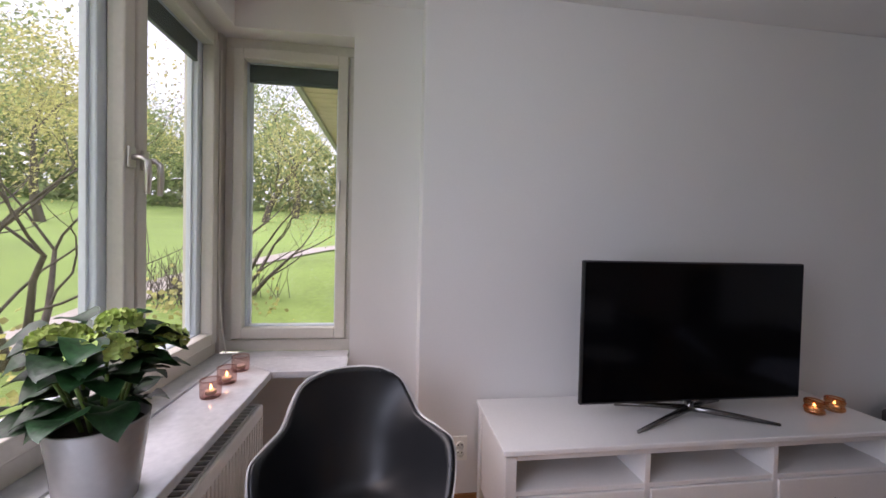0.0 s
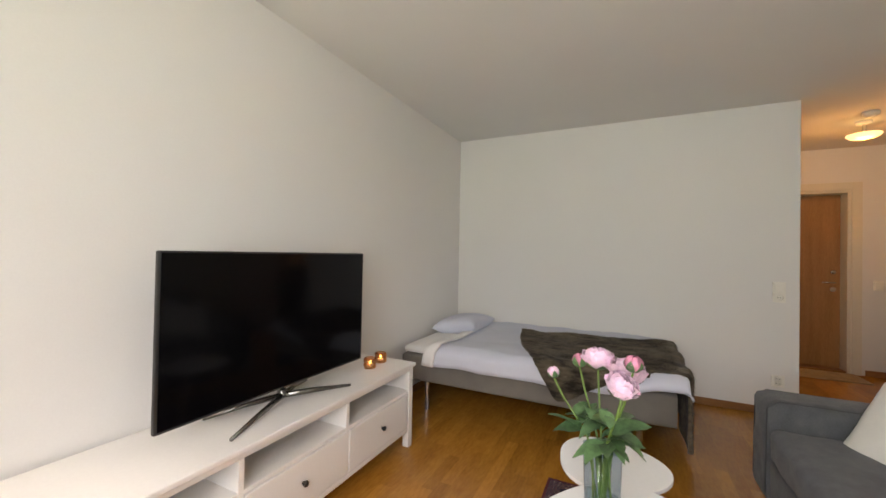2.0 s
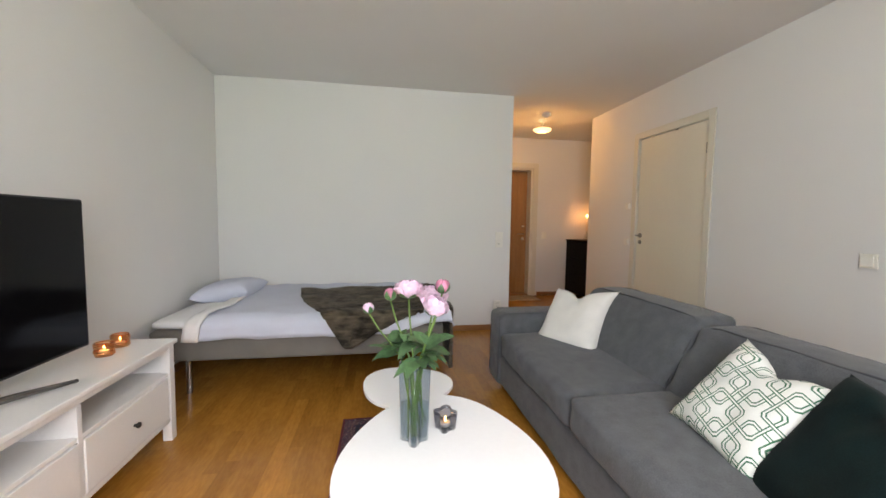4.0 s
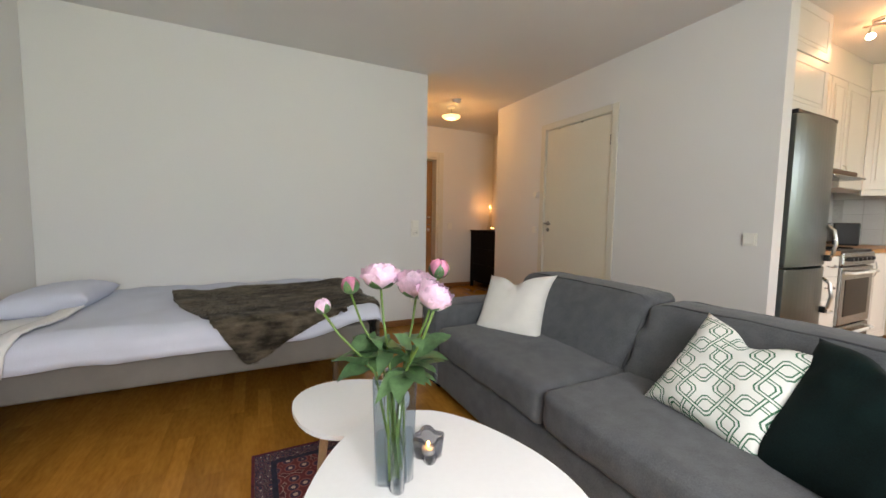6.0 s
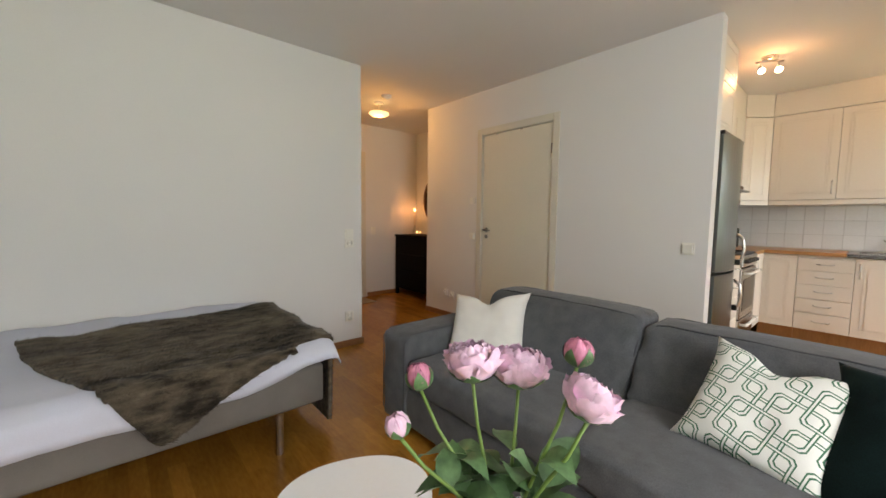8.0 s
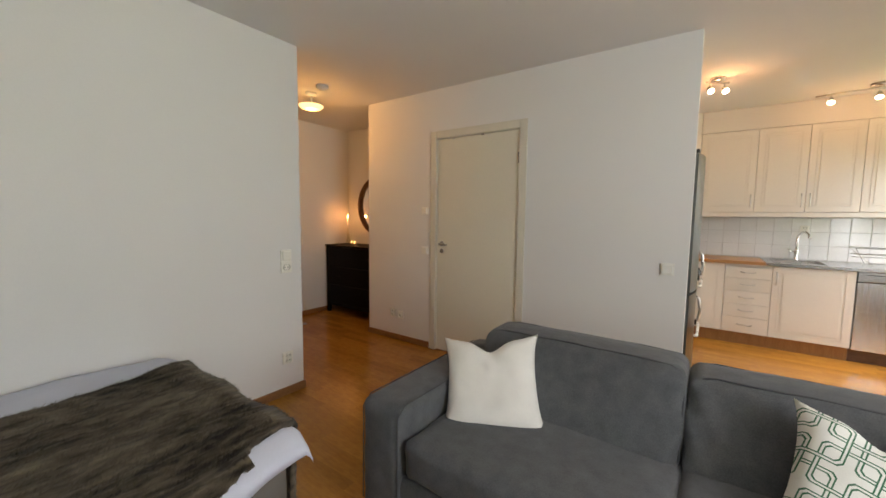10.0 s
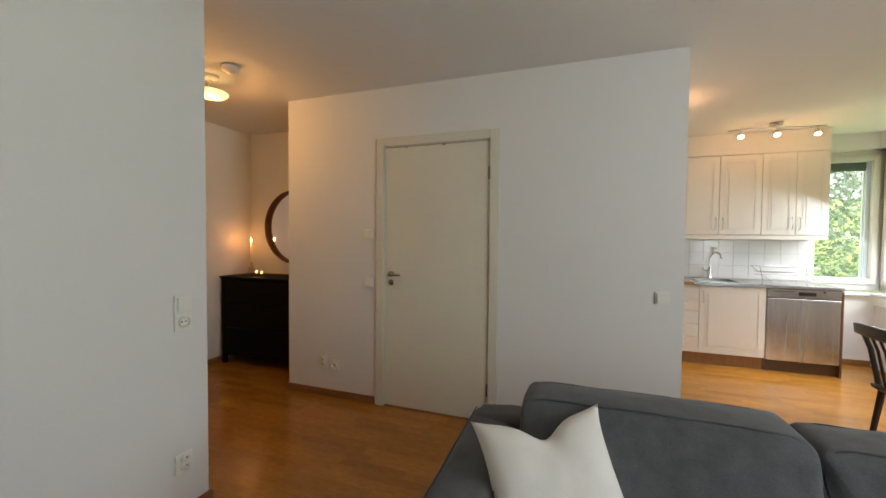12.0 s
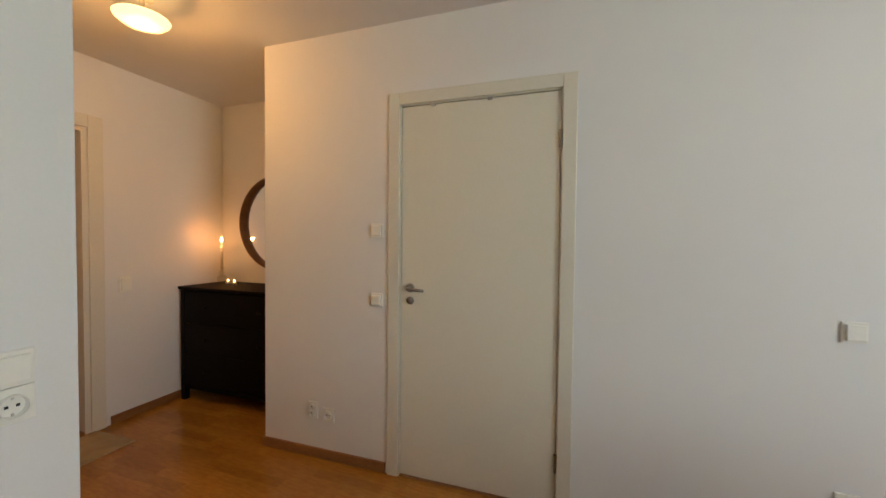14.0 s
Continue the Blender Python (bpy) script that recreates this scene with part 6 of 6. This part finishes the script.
def tree(name, at, height, seed, label, stems=3, leaf=(0.05, 2600), material=None, spread=0.55, bare=0.25, depth=4, girth=0.016, lean=(0, 0, 0)):
    """Tapered limbs that fork, with a crown of small separate leaves about the twigs."""
    rnd = random.Random(seed)
    t = thing(name, at, label, "tree")
    wood, tips = bmesh.new(), []

    def grow(p, d, length, r, level):
        pts, rad = [p], [r]
        q, dd = p.copy(), d.copy()
        for k in range(4):
            dd = (dd + Vector((rnd.gauss(0, 0.16), rnd.gauss(0, 0.16), rnd.gauss(0.03, 0.08)))).normalized()
            q = q + dd * length / 4
            pts.append(q.copy())
            rad.append(r * (1 - 0.13 * (k + 1)))
            if level >= depth - 2:
                tips.append(q.copy())
        tube(pts, rad, 7 if level < 2 else 4, bm=wood, caps=False)
        if level < depth:
            for k in range(2 if level else 3):
                a = rnd.uniform(0, 6.283)
                out = Vector((math.cos(a), math.sin(a), rnd.uniform(0.0, 0.7))).normalized()
                grow(q if k < 2 else pts[2], (dd * (1 - spread) + out * spread).normalized(), length * rnd.uniform(0.62, 0.82), rad[-1] * 0.72, level + 1)

    for s in range(stems):
        a = s * 6.283 / stems + rnd.uniform(-0.4, 0.4)
        tilt = 0.12 if stems == 1 else 0.55
        grow(Vector((0.05 * math.cos(a), 0.05 * math.sin(a), -0.1)), (Vector((math.cos(a) * tilt, math.sin(a) * tilt, 1)) + Vector(lean)).normalized(), height * 0.30, height * girth, 0)
    part("trunk", wood, BARK, t, "dark forked limbs", True)
    size, count = leaf
    bm = bmesh.new()
    for k in range(count):
        c = rnd.choice(tips) + Vector((rnd.gauss(0, 1), rnd.gauss(0, 1), rnd.gauss(0, 0.8))) * bare
        d = Vector((rnd.gauss(0, 1), rnd.gauss(0, 1), rnd.gauss(0.4, 1))).normalized()
        e = d.orthogonal().normalized() * size * rnd.uniform(0.6, 1.3)
        f = d.cross(e) * 0.55
        bm.faces.new([bm.verts.new(c - e), bm.verts.new(c + f), bm.verts.new(c + e), bm.verts.new(c - f)])
    part("crown", bm, material or SPRING, t, "sparse spring leaves")
    return t


def on_ground(x, y):
    return (x, y, ground_z(x, y))


tree("garden_tree", on_ground(-4.6, 5.0), 5.6, 3, "many-stemmed tree with dark limbs and sparse yellow-green leaves", 4, (0.019, 6500), bare=0.3, depth=5, girth=0.010)
tree("garden_tree", on_ground(-3.35, 8.4), 5.0, 8, "leaning many-stemmed tree with yellow-green leaves", 3, (0.022, 5200), bare=0.3, depth=5, girth=0.011, lean=(0.75, 0.1, 0))
tree("garden_tree", on_ground(-5.6, 13.6), 6.5, 17, "slim upright tree with light green leaves", 2, (0.035, 2600), bare=0.35, depth=5, girth=0.010)
tree("garden_tree", on_ground(-8.5, 8.0), 6.5, 23, "dark-limbed tree with yellow-green leaves", 3, (0.035, 4600), depth=5, girth=0.011)
rnd = random.Random(5)
for k in range(11):
    a = radians(92 + k * 9.5 + rnd.uniform(-3, 3))
    d = rnd.uniform(19, 33)
    tree("woodland_tree", on_ground(d * math.cos(a), d * math.sin(a)), rnd.uniform(9, 14), 40 + k, "tall leafy tree at the edge of the wood", 1, (0.085, 4200), SPRING if k % 4 == 0 else DEEPLEAF, 0.5, 0.8, 3)
for k in range(7):
    x, y = -1.5 - k * 1.5 + rnd.uniform(-0.4, 0.4), -10.5 - (k % 3) * 2.2
    tree("garden_tree", on_ground(x, y), rnd.uniform(5.5, 8), 70 + k, "leafy green tree outside the kitchen window", 1, (0.06, 3600), HEDGELEAF, 0.55, 0.5, 3)
bm = bmesh.new()
for k in range(20000):
    a = radians(rnd.uniform(88, 200))
    d = rnd.uniform(34, 40)
    c = Vector((d * math.cos(a), d * math.sin(a), 0))
    c.z = ground_z(c.x, c.y) + rnd.uniform(0, 1) ** 1.1 * (7.0 + 3.5 * noise.noise(Vector((a * 9, 0, 0))))
    e = Vector((rnd.gauss(0, 1), rnd.gauss(0, 1), rnd.gauss(0, 1))).normalized() * rnd.uniform(0.14, 0.32)
    f = e.orthogonal() * 0.8
    bm.faces.new([bm.verts.new(c - e), bm.verts.new(c + f), bm.verts.new(c + e), bm.verts.new(c - f)])
tagged(part("far_woodland", bm, DEEPLEAF), "far green woodland beyond the lawn", "woodland", kind="stuff")
bm = bmesh.new()
for k in range(1500):
    cx, cy = rnd.choice([(-4.2, 3.2), (-5.4, 4.6), (-6.2, 3.0), (-3.4, 7.2)])
    c = Vector((cx + rnd.gauss(0, 0.5), cy + rnd.gauss(0, 0.5), 0))
    c.z = ground_z(c.x, c.y) + abs(rnd.gauss(0, 0.35))
    e = Vector((rnd.gauss(0, 1), rnd.gauss(0, 1), rnd.gauss(0, 1))).normalized() * 0.05
    f = e.orthogonal() * 0.7
    bm.faces.new([bm.verts.new(c - e), bm.verts.new(c + f), bm.verts.new(c + e), bm.verts.new(c - f)])
tagged(part("shrubs", bm, SPRING), "low yellow-green shrubs outside the window", "shrub", kind="stuff")
thicket = bmesh.new()
for k in range(260):
    x, y = -4.0 + rnd.gauss(0, 0.55), 8.3 + rnd.gauss(0, 0.4)
    foot = Vector((x, y, ground_z(x, y) - 0.05))
    tip = Vector((rnd.gauss(0, 0.3), rnd.gauss(0, 0.3), rnd.uniform(0.5, 1.15)))
    tube([foot, foot + tip * 0.55 + Vector((rnd.gauss(0, 0.05), rnd.gauss(0, 0.05), 0)), foot + tip], [0.009, 0.006, 0.003], 4, bm=thicket, caps=False)
tagged(part("bare_thicket", thicket, BARK), "low thicket of bare grey twigs on the lawn", "shrub", kind="stuff")
bm = bmesh.new()
for k in range(13000):
    x = rnd.uniform(-7.5, 0.5)
    y = -8.6 - 1.2 * rnd.random() - 0.25 * abs(x) + 0.8 * noise.noise(Vector((x, 0, 2)))
    top = 3.2 + 1.6 * noise.noise(Vector((x * 0.9, 3, 0)))
    c = Vector((x, y, -0.5 + rnd.uniform(0, 1) ** 0.8 * (top + 0.5)))
    e = Vector((rnd.gauss(0, 1), rnd.gauss(0, 1), rnd.gauss(0, 1))).normalized() * rnd.uniform(0.028, 0.06)
    f = e.orthogonal() * 0.7
    bm.faces.new([bm.verts.new(c - e), bm.verts.new(c + f), bm.verts.new(c + e), bm.verts.new(c - f)])
tagged(part("hedge", bm, HEDGELEAF), "tall leafy green hedge outside the kitchen window", "hedge", kind="stuff")


# ---- kitchen wall tiles, and the parquet ----
GAP, TS = 0.004, 0.15
back = structure("tile_backing_south", box(-0.345, YK + 0.0005, 0.899, XKE - 0.003, YK + 0.004, 1.36), GROUT)
side = structure("tile_backing_east", box(XKE - 0.004, YK + 0.006, 0.903, XKE - 0.0005, -3.27, 1.44), GROUT)
TM = mesh_of("tile", box(-TS / 2 + GAP / 2, -0.003, -TS / 2 + GAP / 2, TS / 2 - GAP / 2, 0.003, TS / 2 - GAP / 2, 0.0015, seg=1), TILE)
for i in range(16):
    for j in range(3):
        ob = new("tile", TM)
        ob.location = (-0.345 + TS * (i + 0.5), YK + 0.0065, 0.905 + TS * (j + 0.5))
        ob.parent = back
for i in range(12):
    for j in range(3):
        ob = new("tile", TM)
        ob.matrix_world = pose(XKE - 0.0065, YK + 0.012 + TS * (i + 0.5), 0.905 + TS * (j + 0.5), 0, 0, 90)
        ob.parent = side

WS = 0.069
floor = structure("floor", box(-1.05, -5.3, -0.014, 5.9, 1.99, -0.0125), OAKTRIM, "orange-brown oak strip parquet floor")
rnd = random.Random(9)
LENGTHS = (0.36, 0.42, 0.48, 0.54)
STRIPS = {ln: mesh_of("parquet_strip", box(0, 0, -0.012, ln, WS, 0.0, 0.0002, seg=1), OAK) for ln in LENGTHS}
rest = bmesh.new()
picked = 0
y = YK
while y < 1.857:
    x = -0.875 - rnd.uniform(0, 0.5)
    x_end = 5.76 if y < -1.26 else 3.92
    if y < -3.31:
        x_end = 2.14
    while x < x_end:
        ln = rnd.choice(LENGTHS)
        if 2.35 < x < 4.35 and -2.55 < y < -0.62 and picked < 300:
            ob = new("parquet_strip", STRIPS[ln])
            ob.location = (x, y, 0)
            ob.parent = floor
            picked += 1
        else:
            a, b = max(x, -0.95), min(x + ln, x_end + 0.05)
            c, d = y, y + WS
            q = [rest.verts.new(p) for p in ((a, c, 0), (b, c, 0), (b, d, 0), (a, d, 0), (a, c, -0.012), (b, c, -0.012), (b, d, -0.012), (a, d, -0.012))]
            rest.faces.new(q[:4])
            for k in range(4):
                rest.faces.new((q[k], q[k + 4], q[(k + 1) % 4 + 4], q[(k + 1) % 4]))
        x += ln
    y += WS
ob = part("parquet_strips", rest, OAK, floor)
ob["kind"] = "stuff"
